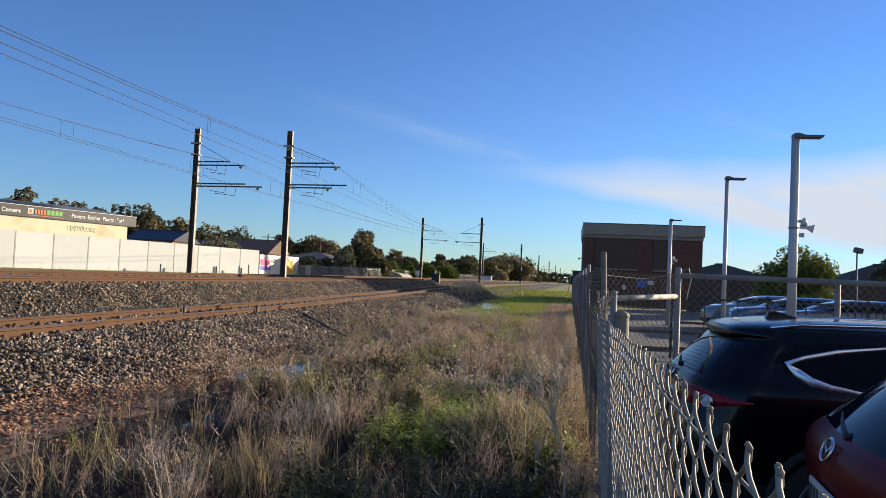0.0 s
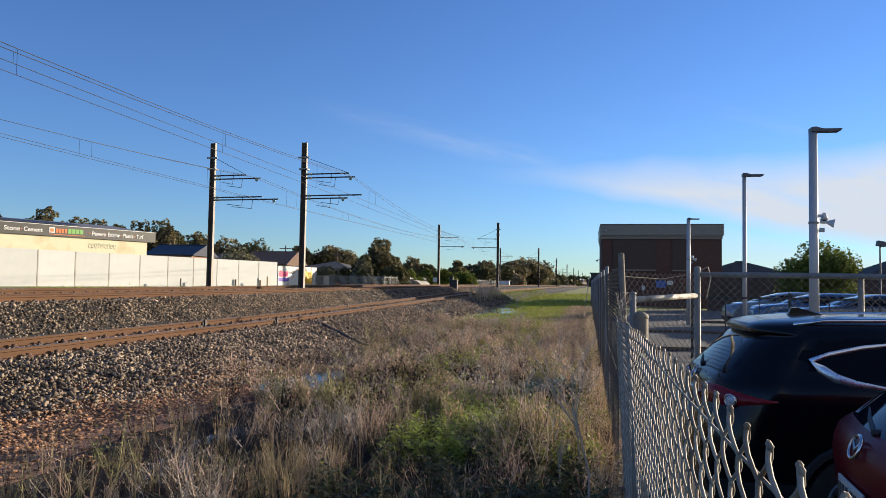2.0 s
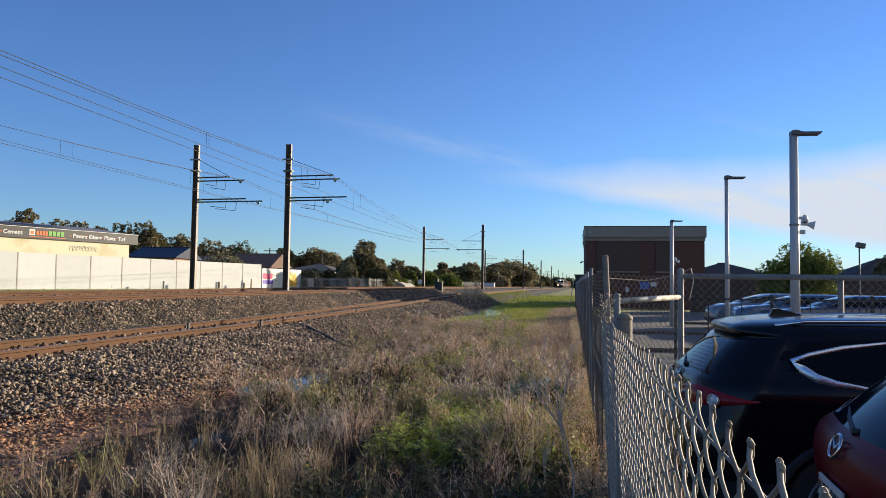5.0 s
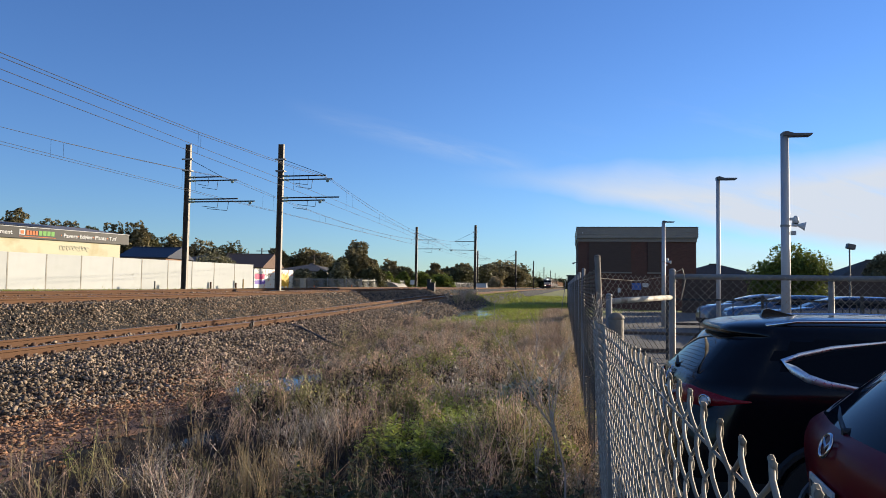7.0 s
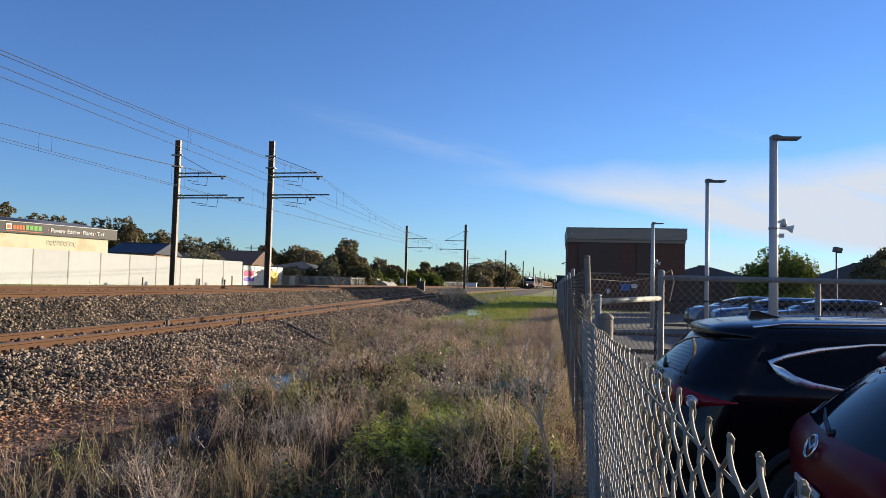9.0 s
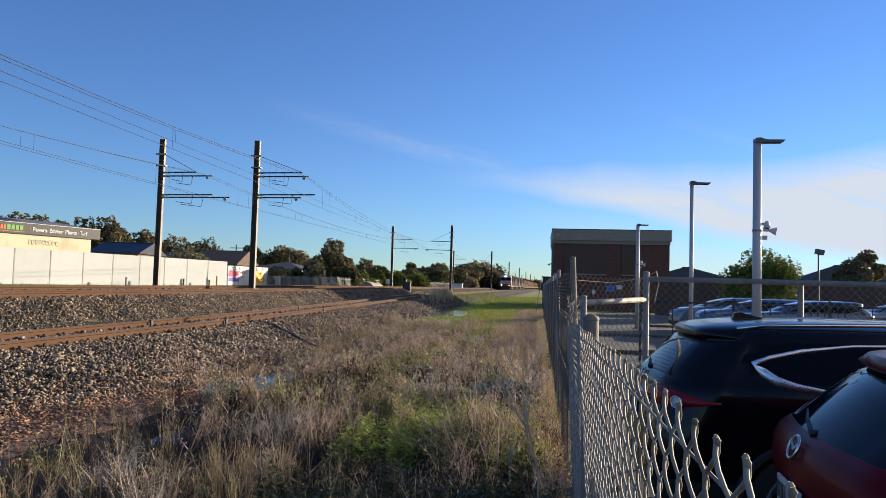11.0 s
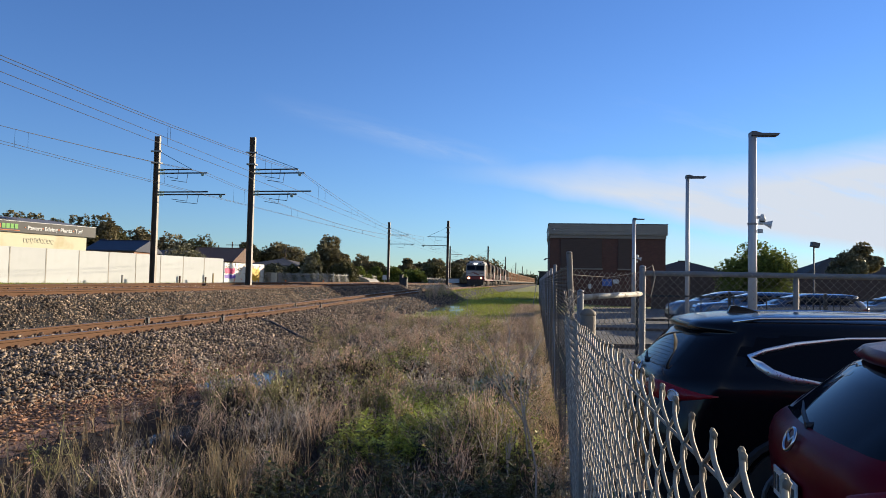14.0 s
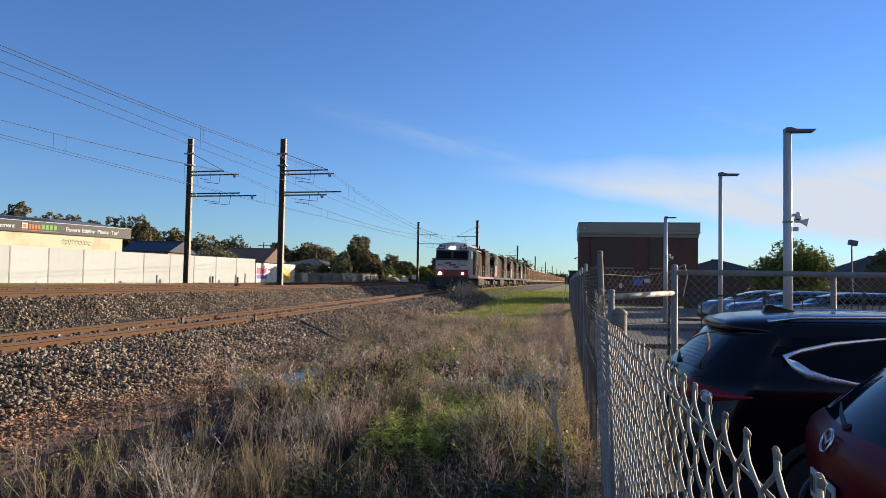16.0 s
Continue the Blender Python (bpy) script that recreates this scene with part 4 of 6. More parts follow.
# ---- overhead line ----
def mast(x, y, z, top, arms, label):
    """A tapered steel mast; arms: (height, reach, drop of the tip)."""
    t = thing("overhead_mast", pose(x, y, z), label, "railway mast", "masts of the overhead line")
    h = top - z
    bm = bmesh.new()
    for a, b, w0, w1 in ((-0.16, -0.10, 0.26, 0.19), (0.10, 0.16, 0.26, 0.19)):   # two channels and a web
        r = bmesh.ops.create_cube(bm, size=1, matrix=Matrix.Translation(((a + b) / 2, 0, h / 2)) @ Matrix.Diagonal((b - a, w0, h, 1)))
        for v in r["verts"]:
            if v.co.z > h / 2:
                v.co.y *= w1 / w0
    box(bm, -0.10, 0.10, -0.02, 0.02, 0, h)
    part("post", bm, M["mast"], t)
    r = bmesh.new()
    box(r, 0.162, 0.172, -0.12, 0.12, 0, h)
    for v in r.verts:
        if v.co.z > h / 2:
            v.co.y *= 0.75
    # plate on the sunward face, coloured as lit; the post is coloured as shaded
    part("flange", r, M["flange"], t, "sunward flange in a paler, sunlit tone")
    part("footing", prism(bmesh.new(), [(-0.4, -0.3), (0.4, -0.3), (0.3, 0.15), (-0.3, 0.15)], -0.35, 0.35), M["concrete"], t)
    part("bracket", boxed(-0.35, 0.35, -0.16, -0.1, h - 1.0, h - 0.9), M["galv"], t)
    part("bracket", boxed(-0.28, 0.28, -0.2, 0.2, h - 1.7, h - 1.62), M["galv"], t)
    for k_, (za, reach, stay) in enumerate(arms):
        s = 1 if reach > 0 else -1
        bm = tubed([(s * 0.15, 0, za - z), (reach, 0, za - z + 0.03)], 0.042, 8)
        ob = part("arm", bm, M["cable"], t, "dark steel bracket arm")
        bm = tubed([(s * 0.12, 0, za - z), (s * 0.5, 0, za - z)], 0.05, 8)
        for q in range(4):
            tube(bm, [(s * (0.2 + 0.09 * q), 0, za - z), (s * (0.23 + 0.09 * q), 0, za - z)], 0.075, 8)
        part("insulator", bm, M["insul"], ob)
        if stay:
            part("stay", tubed([(s * 0.15, 0, h - 0.95), (reach * 0.97, 0, za - z + 0.06)], 0.016, 5), M["cable"], ob)
        bm = tubed([(reach * 0.62, 0, za - z), (reach * 0.6, 0, za - z - 0.55), (reach * 0.3, 0, za - z - 0.42)], 0.018, 5)
        part("steady_arm", bm, M["cable"], ob)
        if k_ in (1, 3):
            bm = ball(bmesh.new(), Matrix.Translation((reach - s * 0.30, 0, za - z - 0.05)) @ Matrix.Diagonal((0.11, 0.06, 0.13, 1)), 12, 8)
            part("disc_insulator", bm, M["insul"], ob, "pale glazed disc", True)
    return t


MAST = "tall rust-streaked steel mast with cantilever arms beside the track"
mast(-17.15, 41, 1.3, 10.4, ((8.43, 2.9, True), (8.2, 3.3, False), (7.1, 3.75, False), (6.92, 2.85, False)), MAST)
mast(-23.3, 41, 1.25, 10.5, ((8.42, 2.3, True), (8.2, 3.3, False), (7.04, 3.4, False), (6.88, 4.5, False)), MAST)
mast(-21.6, 103, 1.3, 10.45, ((8.55, 3.0, True), (7.22, 3.8, False)), MAST)
mast(-12.2, 98, 1.2, 10.3, ((8.02, -2.9, True), (6.82, -3.7, False)), MAST)
for y in (168, 236, 304, 372, 440, 520, 600):
    b = bend(y)
    mast(-12.2 + b, y, 1.2, 10.3, ((8.0, -2.9, True), (6.8, -3.7, False)), MAST)
    mast(-21.6 + b, y + 3, 1.3, 10.4, ((8.4, 3.0, True), (7.1, 3.8, False)), MAST)


def overhead(name, supports, sag, contact, label):
    """A carrier wire that sags between masts, a level contact wire, and droppers between them."""
    t = thing(name, pose(0, 0, 0), label, "overhead wires", "wires of the overhead line")
    hang, low, drops = [], [], []
    for (x0, y0, z0, c0), (x1, y1, z1, c1) in zip(supports, supports[1:]):
        for i in range(12):
            k = i / 12
            x, y = x0 + (x1 - x0) * k, y0 + (y1 - y0) * k
            zt = z0 + (z1 - z0) * k - sag * 4 * k * (1 - k)
            zb = c0 + (c1 - c0) * k
            hang.append((x, y, zt))
            low.append((x, y, zb))
            if i % 2 == 1:
                drops.append((x, y, zt, zb))
    hang.append(supports[-1][:3])
    low.append((supports[-1][0], supports[-1][1], supports[-1][3]))
    part("carrier_wire", tubed(hang, 0.010, 5), M["cable"], t)
    part("contact_wire", tubed(low, 0.009, 5), M["cable"], t)
    for x, y, zt, zb in drops:
        if y < 110:
            part("dropper", tubed([(x, y, zt), (x, y, zb)], 0.006, 4), M["cable"], t)


def far_supports(x, z, c):
    return [(x + bend(y), y, z, c) for y in (168, 236, 304, 372, 440, 520, 600)]


W = "thin dark carrier and contact wires hung over the track"
overhead("overhead_wires", [(-13.7, -22, 8.5, 7.2), (-13.9, 41, 8.2, 7.05)] + [(-15.0, 98, 8.0, 6.75)] + far_supports(-15.0, 8.0, 6.75), 0.95, True, W)
overhead("overhead_wires", [(-12.8, -22, 8.35, 6.75), (-14.35, 41, 8.42, 6.86), (-15.6, 98, 7.6, 6.6)], 0.95, True, W)
overhead("overhead_wires", [(-19.3, -22, 8.0, 6.6), (-19.9, 41, 8.18, 6.86), (-18.7, 103, 8.5, 7.15)] + far_supports(-18.8, 8.3, 7.1), 1.0, True, W)
overhead("overhead_wires", [(-18.9, -22, 7.9, 6.3), (-20.8, 41, 8.4, 7.0), (-18.0, 103, 8.3, 7.0)], 1.0, True, W)


# ---- wall, yard and houses across the line ----
def lettering(text, size, mat, parent, m, bold=0.0, name="lettering"):
    c = bpy.data.curves.new(name, "FONT")
    c.body, c.size, c.extrude, c.offset = text, size, 0.015, bold
    c.materials.append(mat)
    ob = new(name, c)
    dg = bpy.context.evaluated_depsgraph_get()
    me = bpy.data.meshes.new_from_object(ob.evaluated_get(dg))
    bpy.data.objects.remove(ob)
    ob = new(name, me)
    ob.parent, ob.matrix_basis = parent, m
    return ob


# the wall runs from A to B, seen on its sunny face
WALL_A, WALL_B, WALL_Z, WALL_H = Vector((-47.6, 22.0)), Vector((-35.1, 76.6)), 1.12, 2.88


def build_wall():
    d = (WALL_B - WALL_A)
    n = 17
    t = thing("wall_west", pose(0, 0, 0), "long cream-painted precast concrete wall, patched with paler paint", "wall", kind="structure")
    u = d / n
    length = u.length
    turn = math.degrees(math.atan2(u.y, u.x))
    me = bpy.data.meshes.new("panel")
    bm = boxed(0.03, length - 0.03, -0.07, 0.07, 0, WALL_H, 0.012)
    bm.to_mesh(me)
    bm.free()
    me.materials.append(M["wallpaint"])
    for i in range(n):
        p = WALL_A + u * i
        share("panel", me, t, pose(p.x, p.y, WALL_Z + 0.02 * noise.noise((i * 1.7, 0, 0)) - 0.06 * i / n, 0, 0, turn))
        if i:
            part("post", boxed(-0.05, 0.05, -0.085, 0.085, -0.2, WALL_H - 0.04, m=pose(p.x, p.y, WALL_Z - 0.06 * i / n, 0, 0, turn)), M["concrete"], t)
    # the lower painted end wall, with spray-painted letters
    bm = boxed(0, 7.7, -0.08, 0.08, 0, 2.4)
    g = tagged(part("wall_end", bm, M["white"]), "white wall covered in colourful spray paint", "wall", kind="structure")
    g.matrix_basis = pose(-35.05, 76.75, 1.1, 0, 0, 77.1)
    rnd = random.Random(4)
    for cx, cz, w, h, col in ((1.0, 1.5, 1.7, 0.75, (0.75, 0.05, 0.2)), (1.0, 0.85, 1.8, 0.55, (0.15, 0.08, 0.5)), (5.9, 1.15, 1.7, 1.8, (0.9, 0.5, 0.05)), (6.0, 1.3, 1.0, 0.9, (0.85, 0.75, 0.1))):
        bm = bmesh.new()
        for i in range(5):
            x = cx - w / 2 + w * (i + 0.5) / 5
            pts = [(x + w * 0.16 * math.cos(a) * rnd.uniform(0.7, 1.3), -0.086 - 0.003 * i, cz + h / 2 * math.sin(a) * rnd.uniform(0.8, 1.1)) for a in (k * math.pi / 5 for k in range(10))]
            bm.faces.new([bm.verts.new(p) for p in pts])
        part("spray_paint", bm, material("spray_paint", col, tuple(0.6 * q for q in col), rough=0.6, bump=0), g)
    for i in range(30):
        x = rnd.uniform(0.2, 7.4)
        z = rnd.uniform(0.3, 2.3)
        pts = [(x + rnd.uniform(-0.4, 0.4), -0.083, z + rnd.uniform(-0.25, 0.25)) for _ in range(4)]
        part("spray_line", tubed(pts, 0.02, 4), M["black"] if i % 2 else M["signorange"], g)


build_wall()


def build_shop():
    """The yellow shed of the garden-supplies yard with its long sign; local x runs along the front."""
    a, b = Vector((-60.5, 18.0)), Vector((-43.6, 65.5))
    d = b - a
    L = d.length
    m = pose(a.x, a.y, 1.1, 0, 0, math.degrees(math.atan2(d.y, d.x)))
    t = thing("garden_supply_shed", m, "long yellow shed with a dark sign board and solar panels", "building")
    part("wall", boxed(0, L - 0.8, 0, 14, 0, 5.2), M["yellow"], t)
    part("roof", prism(bmesh.new(), [(0, 5.40), (7, 6.3), (14, 5.40), (14, 5.2), (7, 6.1), (0, 5.2)], -L, 0, m=pose(0, 0, 0, 0, 0, 90)), M["fascia"], t)
    part("sign_board", boxed(-0.1, L + 0.05, -0.18, 0, 4.42, 5.38), M["signdark"], t, "dark grey sign board with white lettering")
    part("capping", boxed(-0.1, L + 0.1, -0.22, 0.3, 5.38, 5.44), M["white"], t)
    for i in range(22):
        part("solar_panel", boxed(0, 1.0, 0, 1.7, 0, 0.05, m=pose(L - 8.5 - i * 1.06, 0.5, 5.56, 9, 0, 0)), M["solar"], t)
    return t


shop = build_shop()


def sign_word(text, s, width, mat="signwhite", size=0.52):
    """A word of a given width along the board."""
    ob = lettering(text, size, M[mat], shop, Matrix(), 0.010)
    w = max(v.co.x for v in ob.data.vertices)
    ob.matrix_basis = pose(s, -0.19, 4.72, 90, 0, 0) @ Matrix.Diagonal((width / w, 1, 1, 1))


for word, s, width in (("Soil", 33.4, 0.95), ("Stone", 35.55, 1.35), ("Cement", 37.2, 1.65), ("Pavers", 43.5, 1.4), ("Edging", 45.12, 1.3), ("Plants", 46.7, 1.2), ("Turf", 48.22, 0.8)):
    sign_word(word, s, width)
for s in (34.95, 37.03, 43.3, 44.98, 46.55, 48.06):
    part("dot", tubed([(s, -0.19, 4.9), (s, -0.2, 4.9)], 0.06, 10), M["signorange"], shop)
# the firm's mark, as plain blocks in its colours
part("logo_block", boxed(39.45, 39.95, -0.2, -0.18, 4.72, 5.22), M["signwhite"], shop)
part("logo_block", boxed(39.55, 39.85, -0.21, -0.2, 4.8, 5.1), M["signorange"], shop)
for i in range(4):
    part("logo_bar", boxed(40.08 + 0.27 * i, 40.28 + 0.27 * i, -0.2, -0.18, 4.74, 5.12), M["signorange"], shop)
    part("logo_bar", boxed(41.2 + 0.38 * i, 41.5 + 0.38 * i, -0.2, -0.18, 4.74, 5.16), M["signgreen"], shop)
part("logo_line", boxed(39.45, 42.8, -0.2, -0.18, 4.56, 4.61), M["signorange"], shop)

house(-60.9, 99, 1.1, 6.6, 9, 4.3, 5.9, 8, "housebrick", "navyroof", "brick house with a navy sheet-metal roof", hip=False, windows=0)
house(-62, 116, 1.1, 12, 9, 4.0, 5.3, 0, "render", "greyroof", "house with a grey tiled roof behind the wall", windows=0)
house(-47.6, 103, 1.1, 6.6, 9, 3.1, 5.15, 4, "render", "tileroof", "cream house with a brown tiled roof", hip=False, windows=0)
house(-39.6, 108, 1.1, 8.5, 9, 2.7, 3.9, -3, "render", "greyroof", "low house with a long grey roof", windows=0)
house(-33.5, 112, 1.1, 7, 8, 2.2, 3.4, 10, "render", "tileroof", "low house with a pale brown roof", windows=0)


def power_pole(x, y, z, top):
    t = thing("power_pole", pose(x, y, z), "grey timber power pole with a cross arm", "power pole", "power poles behind the wall")
    part("pole", tubed([(0, 0, 0), (0, 0, top)], 0.16, 8, 0.1), M["bark"], t)
    part("cross_arm", boxed(-1.1, 1.1, -0.06, 0.06, top - 0.6, top - 0.48), M["bark"], t)


for x, y, top in ((-80, 108, 9.6), (-70, 122, 8.2), (-52.5, 118, 6.9), (-45, 124, 6.2)):
    power_pole(x, y, 1.1, top)
wires = thing("street_wires", pose(0, 0, 0), "thin dark power lines strung above the yard", "wires")
for dz in (0, 0.35, 0.7):
    part("wire", tubed([(-110, 96, 10.4 - dz), (-95, 102, 9.9 - dz), (-80, 108, 10.3 - dz), (-75, 115, 9.6 - dz), (-70, 122, 9.0 - dz)], 0.02, 4), M["cable"], wires)


# ---- yard fence, cabinets and stakes by the line ----
def build_yard_fence():
    t = thing("palisade_fence", pose(0, 0, 0), "grey steel palisade fence beyond the tracks", "fence")
    pts = [Vector((-33.6, 84, 1.2)), Vector((-24.5, 84.5, 1.2)), Vector((-22.5, 122, 1.2)), Vector((-22.0, 175, 1.2))]
    me = bpy.data.meshes.new("pale")
    bm = boxed(-0.035, 0.035, -0.01, 0.01, 0, 1.35)
    bm.to_mesh(me)
    bm.free()
    me.materials.append(M["galv"])
    for a, b in zip(pts, pts[1:]):
        L = (b - a).length
        turn = math.degrees(math.atan2(b.y - a.y, b.x - a.x))
        for z in (0.25, 1.15):
            part("rail", boxed(0, L, -0.02, 0.02, z, z + 0.05, m=pose(a.x, a.y, a.z, 0, 0, turn)), M["galv"], t)
        step = 0.14 if L < 10 else 0.45
        for i in range(int(L / step)):
            p = a + (b - a) * (i * step / L)
            share("pale", me, t, pose(p.x, p.y, p.z, 0, 0, turn))
        for i in range(int(L / 2.4) + 1):
            p = a + (b - a) * min(1, i * 2.4 / L)
            part("post", boxed(-0.04, 0.04, -0.04, 0.04, -0.1, 1.45, m=pose(p.x, p.y, p.z, 0, 0, turn)), M["galv"], t)


build_yard_fence()


def cabinet(x, y, z, w, d, h, mat, label, turn=0):
    t = thing("signal_cabinet", pose(x, y, z, 0, 0, turn), label, "cabinet", "signal cabinets by the track")
    part("body", boxed(-w / 2, w / 2, -d / 2, d / 2, 0.05, h, 0.02), M[mat], t)
    part("lid", boxed(-w / 2 - 0.05, w / 2 + 0.05, -d / 2 - 0.05, d / 2 + 0.05, h, h + 0.06, 0.01), M[mat], t)
    part("door", boxed(-w / 2 + 0.06, w / 2 - 0.06, -d / 2 - 0.025, -d / 2, 0.15, h - 0.08, 0.008), M[mat], t)
    part("plinth", boxed(-w / 2 - 0.06, w / 2 + 0.06, -d / 2 - 0.06, d / 2 + 0.06, -0.3, 0.05), M["concrete"], t)


cabinet(-31.1, 82, 1.2, 0.55, 0.5, 1.25, "concrete", "pale grey signal cabinet on the grass")
# both trackside boxes are black to colour in the brick building's shadow on them
cabinet(-12.25, 66, 0.95, 0.5, 0.5, 1.15, "black", "dark grey trackside box on the ballast between the tracks")
cabinet(-12.75, 67, 1.1, 0.3, 0.4, 1.3, "black", "dark narrow trackside box on the ballast")
for x, y, h, mat in ((-36.5, 69.5, 0.75, "rusty"), (-34.9, 72, 0.7, "rusty"), (-35.0, 74, 1.1, "straw"), (-37.0, 60, 0.75, "galv"), (-36.6, 64, 0.75, "galv"), (-25.6, 84, 0.6, "signorange"), (-30.1, 83.2, 0.5, "signorange")):
    t = thing("marker_post", pose(x, y, 1.1), "short marker post in the grass beside the wall" , "post", "marker posts")
    part("stake", boxed(-0.07, 0.07, -0.07, 0.07, -0.1, h + 0.05, 0.01), M[mat], t)
polytunnel = thing("hoop_shelter", pose(-23.6, 97, 1.1), "low white hoop shelter behind the fence", "shelter")
bm = bmesh.new()
prism(bm, [(1.6 * math.cos(a), 1.1 * math.sin(a)) for a in (math.pi * k / 10 for k in range(11))], -3, 3)
part("cover", bm, M["concrete"], polytunnel)
board = thing("track_sign", pose(-20.4, 95, 1.2), "small white square sign on a post", "sign")
part("post", tubed([(0, 0, 0), (0, 0, 1.2)], 0.04, 6), M["galv"], board)
part("plate", boxed(-0.28, 0.28, -0.05, -0.03, 0.75, 1.35), M["white"], board)
for x, y, w in ((-17.2, 150, 1.8), (-15.6, 142, 0.7), (-19, 165, 2.4)):
    t = thing("white_hut", pose(x, y, 1.1), "small white hut beside the distant line", "hut", "huts by the line")
    part("body", boxed(-w / 2, w / 2, -0.6, 0.6, 0, 1.3), M["white"], t)
    part("roof", boxed(-w / 2 - 0.1, w / 2 + 0.1, -0.7, 0.7, 1.3, 1.4), M["fascia"], t)

# faded scrawl on the yellow wall
rnd_ = random.Random(8)
for i in range(9):
    x = 43.4 + 0.33 * i
    pts = [(x + 0.13 * math.cos(a) + 0.05 * rnd_.uniform(-1, 1), -0.01, 3.75 + 0.22 * math.sin(a) + 0.08 * rnd_.uniform(-1, 1)) for a in (k * math.pi / 3 for k in range(6))]
    part("scrawl", tubed(pts, 0.016, 4), M["signdark"] if i % 3 else M["chipped"], shop)

# rubber hose down the ballast
hose = thing("hose", pose(0, 0, 0), "thin black hose lying down the ballast bank", "hose")
part("tube", tubed([(x, y, land(x, y) + 0.06) for x, y in ((-8.7, 22.0), (-8.2, 21.5), (-7.5, 20.8), (-6.9, 20.2), (-6.3, 19.6), (-5.8, 19.1))], 0.035, 8), M["black"], hose)


# ---- cars ----
M["carblack"] = material("black_car_paint", (0.0042, 0.00437, 0.00588), (0.00336, 0.00336, 0.00462), rough=0.2, scale=1, fine=300, bump=0, spec=0.2, coat=0.2)
M["carred"] = material("dark_red_car_paint", (0.12, 0.005, 0.011), (0.10, 0.004, 0.009), rough=0.3, scale=1, fine=300, bump=0, spec=0.06, coat=0.06)
M["carblue"] = material("blue_grey_car_paint", (0.042, 0.084, 0.16), (0.0336, 0.0672, 0.126), rough=0.25, metal=0.2, bump=0, coat=1.0)
M["carsilver"] = material("silver_car_paint", (0.14, 0.17, 0.21), (0.12, 0.145, 0.18), rough=0.28, metal=0.3, bump=0, coat=1.0)
M["carnavy"] = material("navy_car_paint", (0.0168, 0.0252, 0.0504), rough=0.25, bump=0, coat=1.0)
M["chrome"] = material("bright_chrome", (0.63, 0.638, 0.655), (0.588, 0.588, 0.605), rough=0.12, metal=1.0, bump=0)
M["satin"] = material("satin_metal_strip", (0.62, 0.66, 0.72), (0.55, 0.59, 0.65), rough=0.3, metal=1.0, bump=0)
M["tyre"] = material("tyre_rubber", (0.0168, 0.0168, 0.0168), rough=0.9, fine=60, bump=0.3)
M["alloy"] = material("alloy_rim", (0.294, 0.294, 0.302), rough=0.35, metal=0.9, bump=0)
M["trim"] = material("black_plastic_trim", (0.0151, 0.0151, 0.0168), rough=0.6, fine=200, bump=0.2, dist=0.002)
M["tint"] = glass("tinted_window", (0.006, 0.007, 0.009), 0.02, 0.1)
M["lampred"] = material("red_lamp_lens", (0.24, 0.010, 0.017), (0.16, 0.006, 0.011), rough=0.25, bump=0, spec=0.25, coat=0.1)
M["lampclear"] = material("clear_lamp_lens", (0.588, 0.588, 0.605), rough=0.1, bump=0, coat=1.0)
M["plate"] = material("number_plate", (0.605, 0.613, 0.588), rough=0.4, bump=0)

# height, rear, front, half width, corner radius
LEVELS = [(0.24, 0.16, 4.55, 0.84, 0.25), (0.34, 0.05, 4.70, 0.90, 0.30), (0.50, 0.01, 4.74, 0.92, 0.32), (0.68, 0.00, 4.74, 0.925, 0.34), (0.84, 0.02, 4.72, 0.925, 0.36),
          (0.95, 0.05, 4.66, 0.92, 0.38), (1.02, 0.07, 4.55, 0.92, 0.40), (1.08, 0.085, 4.35, 0.912, 0.40), (1.14, 0.10, 3.95, 0.90, 0.40), (1.17, 0.12, 3.65, 0.88, 0.40),
          (1.195, 0.15, 3.50, 0.862, 0.40), (1.25, 0.20, 3.38, 0.838, 0.38), (1.32, 0.265, 3.20, 0.80, 0.36), (1.39, 0.33, 3.02, 0.762, 0.34), (1.455, 0.39, 2.84, 0.725, 0.32),
          (1.475, 0.44, 2.74, 0.705, 0.30), (1.482, 0.40, 2.70, 0.70, 0.30), (1.51, 0.37, 2.60, 0.682, 0.30), (1.55, 0.41, 2.45, 0.645, 0.30), (1.58, 0.55, 2.30, 0.575, 0.28), (1.605, 0.78, 2.10, 0.45, 0.22), (1.616, 1.08, 1.85, 0.22, 0.10)]
NR, NC, NS, NF = 14, 7, 26, 6


def loop_points(z, r, f, w, rc, curve=0.07):
    """One level's outline, from the far rear corner across the tail, along the near side, round the front and back."""
    pts = []
    bow = lambda y: curve * (1 - (y / w) ** 2)
    for i in range(NR):
        y = (w - rc) * (1 - 2 * i / (NR - 1))
        pts.append((r - bow(y), y))
    ex = r - bow(w - rc)
    for i in range(1, NC):
        a = math.pi / 2 * i / NC
        pts.append((ex + rc * (1 - math.cos(a)), -(w - rc) - rc * math.sin(a)))
    for i in range(NS):
        x = ex + rc + (f - 2 * rc - ex - 0.0) * i / (NS - 1)
        pts.append((x, -w + 0.02 * (2 * i / (NS - 1) - 1) ** 2))
    for i in range(1, NC):
        a = math.pi / 2 * i / NC
        pts.append((f - rc + rc * math.sin(a), -w + rc * (1 - math.cos(a))))
    for i in range(NF):
        pts.append((f + 0.06, (-w + rc) + 2 * (w - rc) * i / (NF - 1)))
    half = pts[NR:NR + NC - 1 + NS + NC - 1]
    pts += [(x, -y) for x, y in reversed(half)]
    return [(x, y, z) for x, y in pts]


